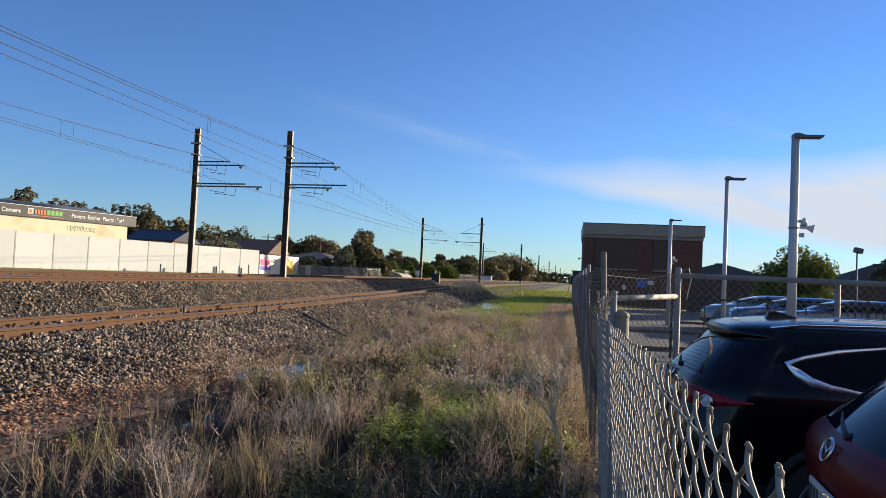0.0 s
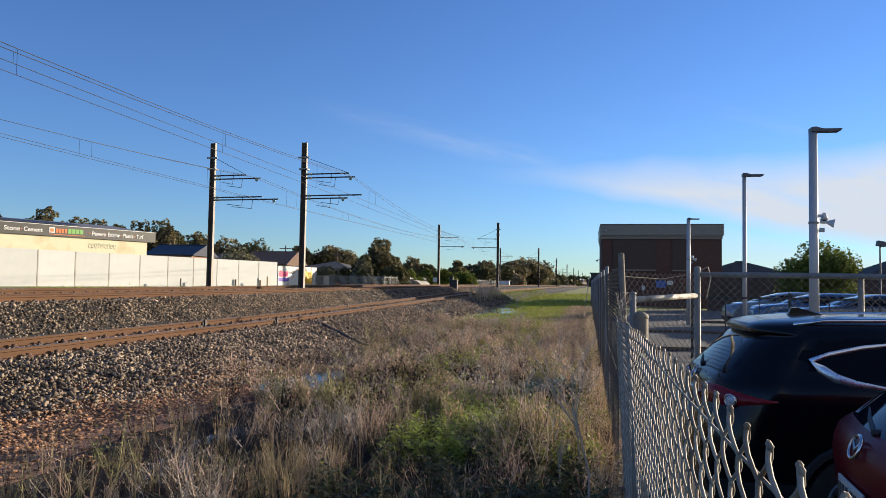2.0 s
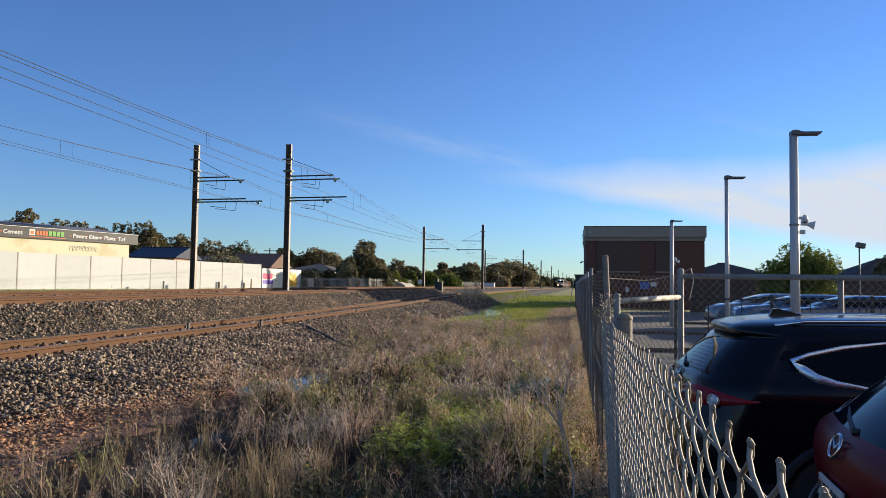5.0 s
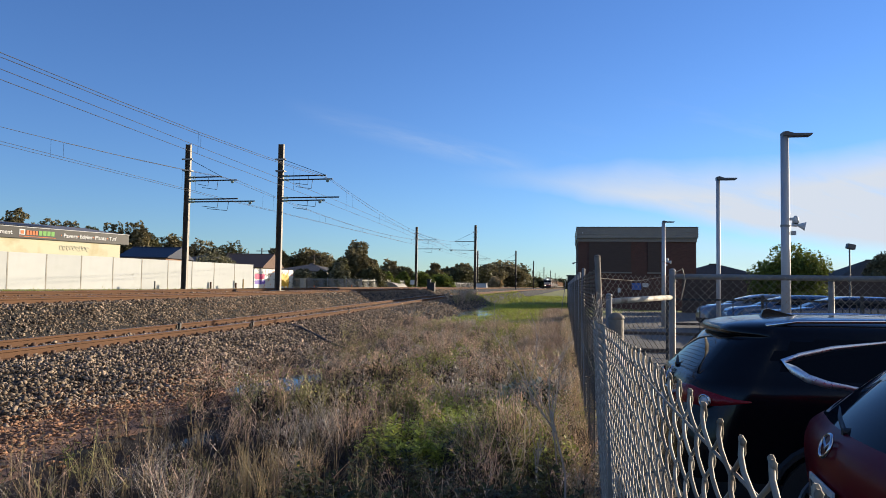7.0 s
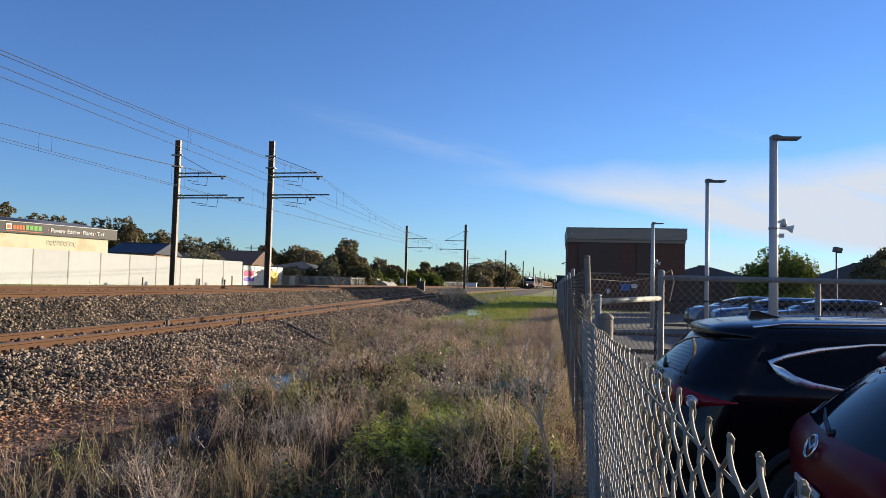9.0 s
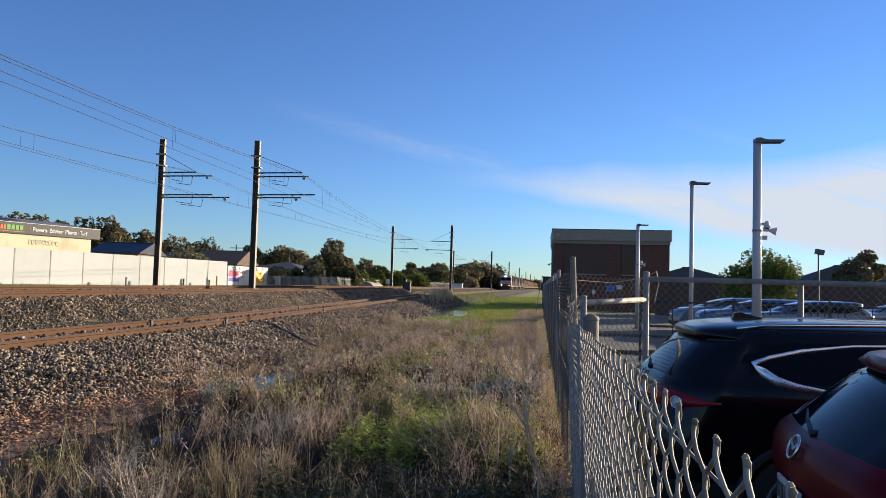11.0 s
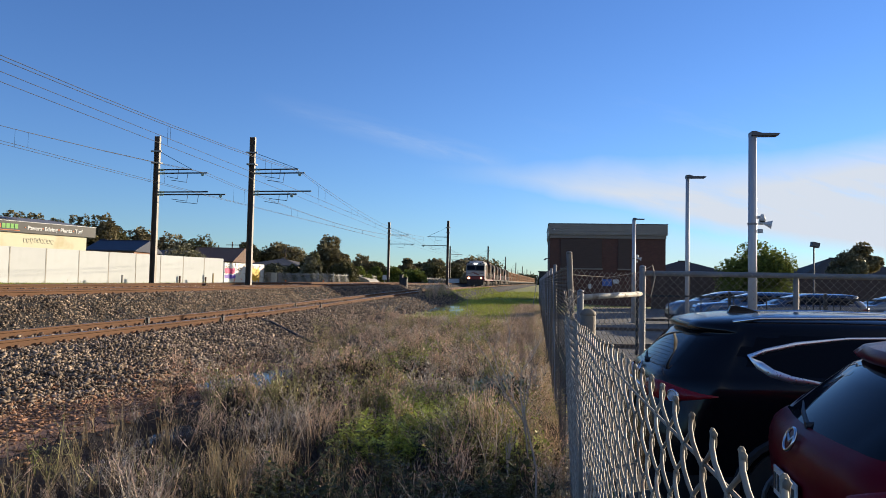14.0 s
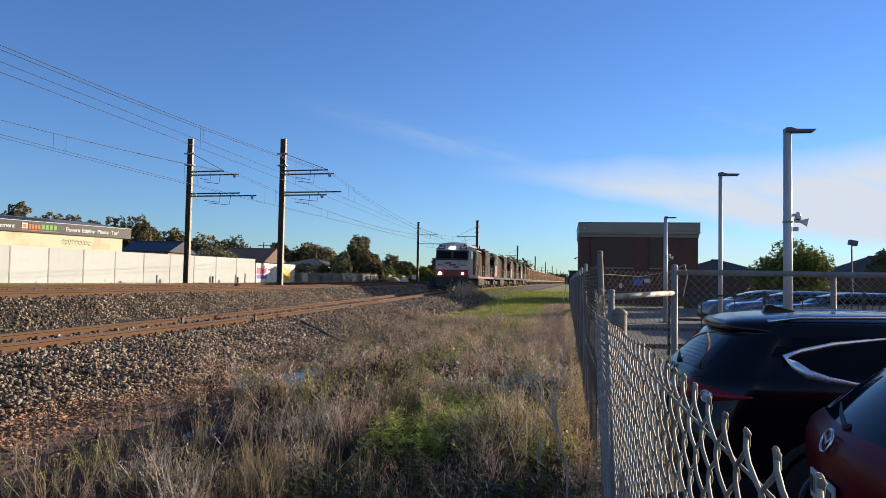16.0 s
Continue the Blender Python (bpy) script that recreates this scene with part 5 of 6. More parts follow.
def sub_mesh(name, V, faces, mat, parent, label="", lift=0.0, thick=0.0):
    used = sorted({i for f in faces for i in f})
    at = {v: k for k, v in enumerate(used)}
    ob = mesh_part(name, [V[i] for i in used], [tuple(at[i] for i in f) for f in faces], mat, parent, label, True)
    if lift:
        for v, n in zip(ob.data.vertices, [Vector(v.normal) for v in ob.data.vertices]):
            v.co += n * lift
    return ob


def car(m, label, paint, detail=True, stretch=1.0, quarter=True, group="", curve=0.07, rake=0.0, tuck=0.0):
    t = thing("car", m, label, "car", group)
    V, loops = [], []
    for lv in LEVELS:
        pts = loop_points(lv[0], lv[1] + rake * max(0.0, min(lv[0], 1.5) - 1.0) + tuck * max(0.0, 1.1 - max(lv[0], 0.7)), *lv[2:], curve)
        loops.append(range(len(V), len(V) + len(pts)))
        V += [(x * stretch if x > 1 else x, y, z) for x, y, z in pts]
    n = len(loops[0])
    groups = {k: [] for k in ("body", "rear_window", "near_window", "far_window", "windscreen", "spoiler", "bumper")}
    nside = NR + NC - 1
    for j in range(len(LEVELS) - 1):
        for i in range(n):
            f = (loops[j][i], loops[j][(i + 1) % n], loops[j + 1][(i + 1) % n], loops[j + 1][i])
            cx = sum(V[k][0] for k in f) / 4
            cy = sum(V[k][1] for k in f) / 4
            cz = sum(V[k][2] for k in f) / 4
            key = "body"
            if cz < 0.5 and not (cz > 0.36 and cx < 0.0):
                key = "bumper"
            elif 1.195 < cz < 1.47:
                if (i < NR + 1 or i >= n - 2) and abs(cy) < 0.70:
                    key = "rear_window"
                elif nside <= i < nside + NS - 1 or n - NC - NS + 1 <= i:
                    top, low = 1.46 - 0.35 * max(0, 0.95 - cx), 1.20 + 0.28 * max(0, 0.95 - cx)
                    if 0.62 < cx < 3.0 and low < cz < top + 0.03 and not 1.62 < cx < 1.72 and not 2.62 < cx < 2.7:
                        key = "near_window" if cy < 0 else "far_window"
                elif cx > 2.2 and abs(cy) < 0.7:
                    key = "windscreen"
            elif 1.477 < cz < 1.56 and i < NR - 1:
                key = "spoiler"
            groups[key].append(f)
    groups["body"].append(tuple(loops[-1]))
    groups["bumper"].append(tuple(reversed(loops[0])))
    body = sub_mesh("body", V, groups["body"], paint, t)
    sub_mesh("bumper", V, groups["bumper"], M["trim"], t, "black plastic lower trim")
    for k in ("rear_window", "near_window", "far_window", "windscreen"):
        if groups[k]:
            sub_mesh(k.replace("near_", "side_").replace("far_", "side_"), V, groups[k], M["tint"], t, "dark tinted glass")
    # slim tail lamps that wrap round the corners and run out to a point
    whole = loop_points(1.03, 0.072 + rake * 0.03 + tuck * 0.07, 4.5, 0.918, 0.40, curve)
    for s in (-1, 1):
        ring = whole[(NR // 2 + 2 if quarter else (NR + 2 if s > 0 else NR)):NR + NC]
        bm, rows, n_ = bmesh.new(), [], len(ring)
        for i, (x, y, z) in enumerate(ring):
            k = i / (n_ - 1)
            hh = 0.084 * min(1, 0.35 + 2.2 * k) * (1 if k < 0.55 else max(0.06, 1 - (k - 0.55) / 0.45))
            a, b = Vector(ring[max(i - 1, 0)][:2]), Vector(ring[min(i + 1, n_ - 1)][:2])
            nn = Vector((-(b - a).y, (b - a).x)).normalized() * -0.012
            zc = z + 0.015 * k
            rows.append([bm.verts.new((x - nn.x * 1.2, s * -(y - nn.y * 1.2), zc - hh)), bm.verts.new((x + nn.x, s * -(y + nn.y), zc - hh * 0.8)), bm.verts.new((x + nn.x, s * -(y + nn.y), zc + hh * 0.8)), bm.verts.new((x - nn.x * 1.2, s * -(y - nn.y * 1.2), zc + hh))])
        for r0, r1 in zip(rows, rows[1:]):
            for k in range(3):
                bm.faces.new((r0[k], r0[k + 1], r1[k + 1], r1[k]))
        bmesh.ops.recalc_face_normals(bm, faces=bm.faces)
        lamp = part("tail_lamp", bm, M["lampred"], t, "dark red tail lamp that wraps round the corner", True)
        if detail and quarter:
            bm = tubed([(0.21, s * 0.755, 1.035), (0.126, s * 0.842, 1.035)], 0.036, 16)
            part("reversing_lamp", bm, M["lampclear"], lamp, "round clear lamp in a bright ring", True)
            bmr = bmesh.new()
            tube(bmr, [(0.128 + 0.029 * math.cos(a), s * (0.84 + 0.028 * math.cos(a)), 1.035 + 0.04 * math.sin(a)) for a in (2 * math.pi * q / 20 for q in range(21))], 0.007, 6, cap=False)
            part("ring", bmr, M["chrome"], lamp, "", True)
    sub_mesh("spoiler", V, groups["spoiler"], paint, t, "lip over the rear window")
    for x in (0.95, 3.75 * stretch):
        for s in (-1, 1):
            wheel = part("wheel", tubed([(x, s * 0.70, 0.36), (x, s * 0.935, 0.36)], 0.36, 28), M["tyre"], t, "black tyre")
            rim = bmesh.new()
            for q in range(5):
                a0 = 2 * math.pi * q / 5
                tube(rim, [(x, s * 0.942, 0.36), (x + 0.22 * math.cos(a0), s * 0.942, 0.36 + 0.22 * math.sin(a0))], 0.03, 6)
            tube(rim, [(x + 0.235 * math.cos(a0), s * 0.94, 0.36 + 0.235 * math.sin(a0)) for a0 in (2 * math.pi * q / 24 for q in range(25))], 0.018, 6, cap=False)
            part("rim", rim, M["alloy"], wheel)
            arch = tubed([(x + 0.42 * math.cos(a0), s * 0.92, 0.36 + 0.42 * math.sin(a0)) for a0 in (math.pi * q / 14 for q in range(15))], 0.03, 6)
            part("wheel_arch", arch, M["trim"], t)
    if detail:
        # roof rail, fin, side strip, plate, badge, wiper
        for s in (-1, 1):
            part("roof_rail", tubed([(0.60, s * 0.61, 1.555), (0.8, s * 0.605, 1.588), (1.6, s * 0.59, 1.608), (2.2, s * 0.58, 1.595), (2.5, s * 0.60, 1.545)], 0.016, 8), M["chrome" if quarter else "trim"], t, "bright roof rail", True)
        part("antenna_fin", prism(bmesh.new(), [(0.70, 1.57), (0.74, 1.66), (0.78, 1.665), (1.0, 1.605), (1.0, 1.57)], -0.025, 0.025), paint, t)
        if quarter:
            for s in (-1, 1):
                pts = []
                for x, z in ((1.75, 1.475), (1.35, 1.462), (1.0, 1.415), (0.78, 1.365), (0.66, 1.325), (0.72, 1.27), (0.80, 1.215), (0.92, 1.175), (1.1, 1.155), (1.75, 1.145)):
                    w = np.interp(z, [lv[0] for lv in LEVELS], [lv[3] for lv in LEVELS])
                    pts.append((x, s * (w + 0.0), z))
                bm = bmesh.new()
                rows = []
                for i, p in enumerate(pts):
                    half = 0.010 if i in (0, 1, 9) else (0.018 if i in (2, 3, 4, 8) else 0.030)
                    d = Vector(pts[min(i + 1, 9)]) - Vector(pts[max(i - 1, 0)])
                    nrm = Vector((d.z, 0, -d.x)).normalized() * half
                    rows.append([bm.verts.new(Vector(p) + Vector((0, s * 0.002, 0)) - nrm), bm.verts.new(Vector(p) + Vector((0, s * 0.014, 0))), bm.verts.new(Vector(p) + Vector((0, s * 0.002, 0)) + nrm)])
                for r0, r1 in zip(rows, rows[1:]):
                    for k in range(2):
                        bm.faces.new((r0[k], r0[k + 1], r1[k + 1], r1[k]))
                part("window_strip", bm, M["satin"], t, "bright strip round the side window", True)
        off = lambda z: 0.07 - curve + rake * max(0.0, z - 1.0) + tuck * max(0.0, 1.1 - z)
        q0 = off(0.9)
        pl = part("number_plate", boxed(q0 - 0.062, q0 - 0.05, -0.186, 0.186, 0.84, 0.974, 0.004), M["plate"], t, "white number plate")
        for i in range(6):
            y = 0.15 - 0.055 * i - (0.02 if i > 2 else 0)
            part("plate_mark", boxed(q0 - 0.066, q0 - 0.062, y - 0.016, y + 0.016, 0.87, 0.945), M["signdark"], pl)
        bm = bmesh.new()
        q1 = off(1.135)
        tube(bm, [(q1 + 0.014 + 0.02 * math.sin(a), 0.062 * math.cos(a), 1.135 + 0.05 * math.sin(a)) for a in (2 * math.pi * q / 24 for q in range(25))], 0.008, 8, cap=False)
        tube(bm, [(q1 + 0.022, 0.05, 1.16), (q1 + 0.012, 0.0, 1.12), (q1 + 0.022, -0.05, 1.16)], 0.007, 6)
        part("badge", bm, M["chrome"], t, "bright oval badge", True)
        q2 = off(1.23)
        part("wiper", tube(tubed([(q2 + 0.07, 0.0, 1.20), (q2 + 0.115 + 0.09 * (curve - 0.07), 0.25, 1.225), (q2 + 0.17 + 0.36 * (curve - 0.07), 0.5, 1.245)], 0.012, 6), [(q2 + 0.10, 0.0, 1.20), (q2 + 0.06, 0.0, 1.20)], 0.018, 8), M["trim"], t)
        if quarter:
            part("tailgate_strip", boxed(-0.02, 0.02, -0.35, 0.35, 1.005, 1.03, 0.006), M["chrome"], t)
        for s in (-1, 1):
            part("door_seam", tubed([(1.66, s * 0.926, 0.5), (1.66, s * 0.928, 0.8), (1.66, s * 0.90, 1.1)], 0.004, 4), M["trim"], t)
            part("door_handle", boxed(1.75, 1.95, s * 0.915, s * 0.945, 0.93, 0.965, 0.008), paint, t)
            part("mirror", ball(bmesh.new(), pose(2.95 * stretch, s * 1.0, 1.14) @ Matrix.Diagonal((0.11, 0.09, 0.08, 1))), paint, t, "", True)
    return t


black_car = car(pose(0.84, 6.12, 0.1), "glossy black SUV with a bright strip round the side window", M["carblack"])
red_car = car(pose(1.20, 3.50, 0.085, 0, 0, -4), "dark red SUV parked tail to the chain-link fence", M["carred"], quarter=False, curve=0.15, rake=0.22, tuck=0.4)
for x, y, turn, mat, lab in ((6.3, 34.6, 180, "carsilver", "silver-blue car parked in the far bays"), (6.9, 32.0, 180, "carblue", "blue hatchback parked beside other cars"), (7.9, 29.4, 180, "carnavy", "dark blue car parked behind the picket fence"),
                           (12.6, 32.0, 180, "carsilver", "silver car parked beyond the lamp post"), (13.6, 29.4, 180, "carblue", "pale blue car parked beyond the lamp post"), (18.2, 32.5, 180, "carsilver", "silver car parked at the end of the bays")):
    car(pose(x + 4.6, y, 0.1, 0, 0, turn), lab, M[mat], detail=False, group="cars in the far bays")
sheet = thing("white_crate", pose(8.9, 19.4, 0.1), "white panel leaning on the picket fence", "panel")
part("panel", boxed(-0.5, 0.5, -0.03, 0.03, 0, 1.25, 0.01), M["white"], sheet)


# ---- freight train ----
M["locowhite"] = material("white_loco_paint", (0.378, 0.37, 0.361), (0.302, 0.294, 0.286), rough=0.7, spec=0.2, scale=1, fine=14, stains=((0.28, 0.2, 0.15), 1.0, 0.3))
M["locogrey"] = material("grey_loco_paint", (0.063, 0.0605, 0.0588), (0.0378, 0.0353, 0.0336), rough=0.9, spec=0.1, scale=1, fine=14, stains=((0.22, 0.13, 0.08), 0.9, 0.4))
M["locobrown"] = material("weathered_loco_side", (0.085, 0.055, 0.038), (0.034, 0.025, 0.020), rough=0.9, spec=0.1, scale=0.8, fine=10, stains=((0.10, 0.07, 0.05), 0.7, 0.4))
M["locored"] = material("red_loco_paint", (0.15, 0.014, 0.014), (0.10, 0.010, 0.010), rough=0.45, scale=1, fine=14, stains=((0.12, 0.03, 0.02), 1.0, 0.3))
M["underframe"] = material("grimy_underframe", (0.0504, 0.042, 0.0353), (0.0252, 0.0218, 0.0185), rough=0.85, scale=2, fine=20)
M["boxorange"] = material("orange_container", (0.286, 0.155, 0.0882), (0.218, 0.118, 0.0672), rough=0.8, spec=0.15, scale=0.8, fine=8, per_object=0.2, stains=((0.25, 0.12, 0.07), 0.6, 0.35))
M["boxcream"] = material("tan_container", (0.286, 0.202, 0.134), (0.235, 0.16, 0.105), rough=0.8, spec=0.15, scale=0.8, fine=8, per_object=0.2, stains=((0.25, 0.16, 0.1), 0.6, 0.35))
M["beam"] = glow("headlamp_lens", (1.0, 0.96, 0.9), 9.0)
M["beamwarm"] = glow("warm_headlamp_lens", (1.0, 0.66, 0.36), 7.0)


def bogie(t, yc, axles, gap):
    bm = bmesh.new()
    L = gap * (axles - 1) / 2 + 0.75
    for s in (-1, 1):
        box(bm, s * 1.05, s * 1.2, yc - L, yc + L, 0.45, 0.75, 0.04)
        for k in range(axles):
            y = yc + gap * (k - (axles - 1) / 2)
            box(bm, s * 1.05, s * 1.28, y - 0.22, y + 0.22, 0.3, 0.72, 0.03)
    fr = part("bogie", bm, M["underframe"], t)
    for k in range(axles):
        y = yc + gap * (k - (axles - 1) / 2)
        bm = bmesh.new()
        for s in (-1, 1):
            tube(bm, [(s * 0.70, y, 0.5), (s * 0.83, y, 0.5)], 0.5, 20)
        tube(bm, [(-0.7, y, 0.5), (0.7, y, 0.5)], 0.09, 8)
        part("wheelset", bm, M["underframe"], fr)


def locomotive(lead):
    """A diesel: cab at y = 0 facing -y, hood behind it up to y = 21.5; z = 0 at the rail tops."""
    t = thing("locomotive", pose(0, 0, 0), "diesel locomotive with a white and red cab front and lit headlamps" if lead else "weathered grey and brown diesel locomotive", "locomotive", "the freight train's locomotives")
    L = 21.5
    # cab: a side outline drawn across, with the front raked back
    side = [(0.25, 1.15), (0.0, 1.3), (0.0, 2.55), (0.28, 3.62), (0.75, 4.02), (1.5, 4.2), (4.6, 4.2), (4.6, 1.15)]
    bm = bmesh.new()
    rows = []
    for x in (-1.48, -1.40, -1.05, 0, 1.05, 1.40, 1.48):
        k = abs(x)
        r = []
        for y, z in side:
            rz = z - (0.62 if k > 1.45 else 0.34 if k > 1.3 else 0.09 if k > 1 else 0) * (1 if z > 3.9 else 0)
            r.append(bm.verts.new((x, y + (0.14 if k > 1.45 else 0.04 if k > 1.3 else 0), rz)))
        rows.append(r)
    n = len(side)
    for a, b in zip(rows, rows[1:]):
        for k in range(n):
            bm.faces.new((a[k], a[(k + 1) % n], b[(k + 1) % n], b[k]))
    bm.faces.new(rows[0][::-1])
    bm.faces.new(rows[-1])
    bmesh.ops.recalc_face_normals(bm, faces=bm.faces)
    cab = part("cab", bm, M["locowhite"] if lead else M["locogrey"], t, "white cab with a raked front" if lead else "")
    rake = lambda z: 0.0 if z < 2.55 else 0.28 * (z - 2.55) / 1.07

    def plate(name, x0, x1, z0, z1, mat, out, parent, label=""):
        V = []
        for y in (-out, 0.05):
            V += [(x0, rake(z0) + y, z0), (x1, rake(z0) + y, z0), (x1, rake(z1) + y, z1), (x0, rake(z1) + y, z1)]
        return mesh_part(name, V, [(0, 1, 2, 3), (4, 7, 6, 5), (0, 4, 5, 1), (1, 5, 6, 2), (2, 6, 7, 3), (3, 7, 4, 0)], mat, parent, label)
    plate("windscreen_band", -1.41, 1.41, 2.55, 3.42, M["black"], 0.02, cab, "black band round the windscreens")
    for s in (-1, 1):
        plate("windscreen", s * 0.72 - 0.60, s * 0.72 + 0.60, 2.70, 3.32, M["tint"], 0.04, cab, "dark windscreen")
        plate("number_board", s * 0.95 - 0.30, s * 0.95 + 0.30, 3.52, 3.74, M["black"], 0.10, cab, "dark number board with a pale code bar")
        plate("code_bar", s * 0.95 - 0.20, s * 0.95 + 0.20, 3.58, 3.68, M["plate"], 0.12, cab)
        plate("corner_window", s * 1.12 - 0.12, s * 1.12 + 0.12, 3.80, 3.92, M["tint"], 0.14, cab)
        part("headlamp", tubed([(s * 0.14, 0.17, 3.66), (s * 0.14, 0.36, 3.66)], 0.10, 14), M["beam"], cab, "bright round headlamp", True)
        if lead:
            part("ditch_lamp", tubed([(s * 1.0 - 0.05, -0.16, 1.38), (s * 1.0 - 0.05, 0.02, 1.38)], 0.15 if s < 0 else 0.085, 14), M["beamwarm"], cab, "warm glowing lower lamp", True)
        w = boxed(s * 1.47, s * 1.50, 1.2, 2.3, 2.75, 3.4)
        part("side_window", w, M["tint"], cab)
        part("side_door", boxed(s * 1.45, s * 1.49, 2.6, 4.5, 1.3, 3.5, 0.01), M["locogrey"], cab, "grimy grey cab side")
        part("side_panel", boxed(s * 1.45, s * 1.49, 0.3, 2.5, 1.3, 2.62, 0.01), M["locored"], cab, "dull red panel below the cab window")
    part("nose_band", boxed(-1.44, 1.44, -0.03, 0.2, 1.15, 1.72, 0.02), M["locored"], cab, "red band across the nose")
    if lead:
        # the owner's mark as three plain slanted red bars, with grey bars beside it
        for k, (x, w) in enumerate(((-0.36, 0.5), (0.02, 0.56), (0.34, 0.44))):
            z = 2.3 - 0.17 * k
            part("mark_bar", prism(bmesh.new(), [(x - w / 2, z - 0.08), (x + w / 2, z - 0.06), (x + w / 2 + 0.06, z + 0.08), (x - w / 2 + 0.06, z + 0.06)], -0.018, 0.02), M["locored"], cab)
        for s in (-1, 1):
            part("mark_bar", boxed(s * 1.0 - 0.24, s * 1.0 + 0.24, -0.016, 0.02, 2.09, 2.17), M["signdark"], cab)
    # pilot, coupler and footplate
    part("pilot", prism(bmesh.new(), [(-1.4, 1.15), (1.4, 1.15), (1.3, 0.3), (-1.3, 0.3)], -0.25, 0.3), M["underframe"], t)
    part("coupler", box(boxed(-0.14, 0.14, -0.8, 0, 0.75, 1.02, 0.03), -0.2, 0.2, -0.95, -0.7, 0.72, 1.05, 0.04), M["underframe"], t)
    part("footplate", boxed(-1.48, 1.48, 0.2, L, 1.0, 1.22, 0.02), M["locored"] if lead else M["underframe"], t)
    # hood in sections
    side_mat = M["locobrown"]
    for y0, y1, w, z, mat in ((4.6, 7.8, 1.25, 4.0, M["locogrey"] if lead else side_mat), (7.8, 14.0, 0.95, 3.85, side_mat), (14.0, 18.6, 1.3, 4.15, M["locogrey"]), (18.6, 21.2, 1.0, 3.9, side_mat)):
        h = part("hood", prism(bmesh.new(), [(-w, 1.2), (w, 1.2), (w, z - 0.35), (w - 0.3, z), (-w + 0.3, z), (-w, z - 0.35)], y0, y1), mat, t)
        k = int((y1 - y0) / 1.05)
        for i in range(k):
            for s in (-1, 1):
                part("hood_door", boxed(s * w, s * (w + 0.03), y0 + 0.1 + i * 1.05, y0 + 0.98 + i * 1.05, 1.5, z - 0.6, 0.01), mat, h)
        part("roof_fan", tubed([(0, (y0 + y1) / 2, z), (0, (y0 + y1) / 2, z + 0.15)], min(w - 0.35, 0.6), 16), M["underframe"], h)
        if lead:
            part("roof_stripe", boxed(w - 0.32, w - 0.05, y0 + 0.02, y1 - 0.02, z - 0.1, z + 0.03), M["locored"], h)
    for s in (-1, 1):
        bm = tubed([(s * 1.42, 4.7, 2.25), (s * 1.42, L - 0.3, 2.25)], 0.025, 5)
        tube(bm, [(s * 1.42, 4.7, 1.75), (s * 1.42, L - 0.3, 1.75)], 0.02, 5)
        hr = part("handrail", bm, M["locogrey"], t)
        for i in range(11):
            y = 4.8 + i * 1.6
            part("stanchion", tubed([(s * 1.42, y, 1.2), (s * 1.42, y, 2.27)], 0.025, 5), M["locowhite"], hr)
    part("fuel_tank", boxed(-1.35, 1.35, 8.2, 13.2, 0.3, 1.0, 0.12), M["locogrey"], t)
    bogie(t, 4.1, 3, 1.75)
    bogie(t, 17.4, 3, 1.75)
    return t


def wagon():
    """A skeletal flat wagon with two boxes on it, 20.5 m long."""
    t = thing("container_wagon", pose(0, 0, 0), "flat wagon loaded with rust-orange and tan containers", "wagon", "the freight train's wagons")
    part("frame", boxed(-1.2, 1.2, 0, 19.6, 0.8, 1.1, 0.03), M["underframe"], t)
    for y0, y1, mat in ((0.3, 9.6, M["boxorange"]), (9.9, 19.3, M["boxcream"])):
        c = part("container", boxed(-1.22, 1.22, y0, y1, 1.12, 3.7, 0.03), mat, t, "ribbed steel container")
        for s in (-1, 1):
            for i in range(15):
                y = y0 + 0.3 + i * (y1 - y0 - 0.6) / 14
                part("rib", boxed(s * 1.22, s * 1.25, y - 0.07, y + 0.07, 1.25, 3.58), mat, c)
    bogie(t, 2.2, 2, 1.8)
    bogie(t, 17.4, 2, 1.8)
    return t


def line_pose(y):
    """Where a vehicle stands whose front is at y along the near track."""
    y2 = y + 16
    dx = bend(y2) - bend(y)
    dz = rail_z(y2) - rail_z(y)
    return Matrix.Translation((NEAR + bend(y), y, rail_z(y))) @ pose(0, 0, 0, math.degrees(math.atan2(dz, 16)), 0, -math.degrees(math.atan2(dx, 16)))


TRAIN = [(locomotive(True), 0.0)]
_second = locomotive(False)
TRAIN.append((_second, 22.4))
for k in (2, 3):
    TRAIN.append((copy_thing(_second, pose(0, 0, 0)), 22.4 * k))
_wagon = wagon()
TRAIN.append((_wagon, 89.6))
for k in range(1, 19):
    TRAIN.append((copy_thing(_wagon, pose(0, 0, 0)), 89.6 + 20.5 * k))


def head_y(t):
    """How far along the line the train's front is at t seconds."""
    return 61.0 + 26.0 * (16.0 - t)


# ---- weeds and grass ----
def ribbon(pts, w, V, F):
    """A flat tapering blade through points."""
    o = len(V)
    n = len(pts)
    for i, (x, y, z) in enumerate(pts):
        k = w * (1 - 0.85 * i / (n - 1)) / 2
        d = (pts[min(i + 1, n - 1)][0] - pts[max(i - 1, 0)][0], pts[min(i + 1, n - 1)][1] - pts[max(i - 1, 0)][1])
        a = math.atan2(d[1], d[0]) + math.pi / 2
        V += [(x + k * math.cos(a), y + k * math.sin(a), z), (x - k * math.cos(a), y - k * math.sin(a), z)]
    for i in range(n - 1):
        F.append((o + 2 * i, o + 2 * i + 1, o + 2 * i + 3, o + 2 * i + 2))


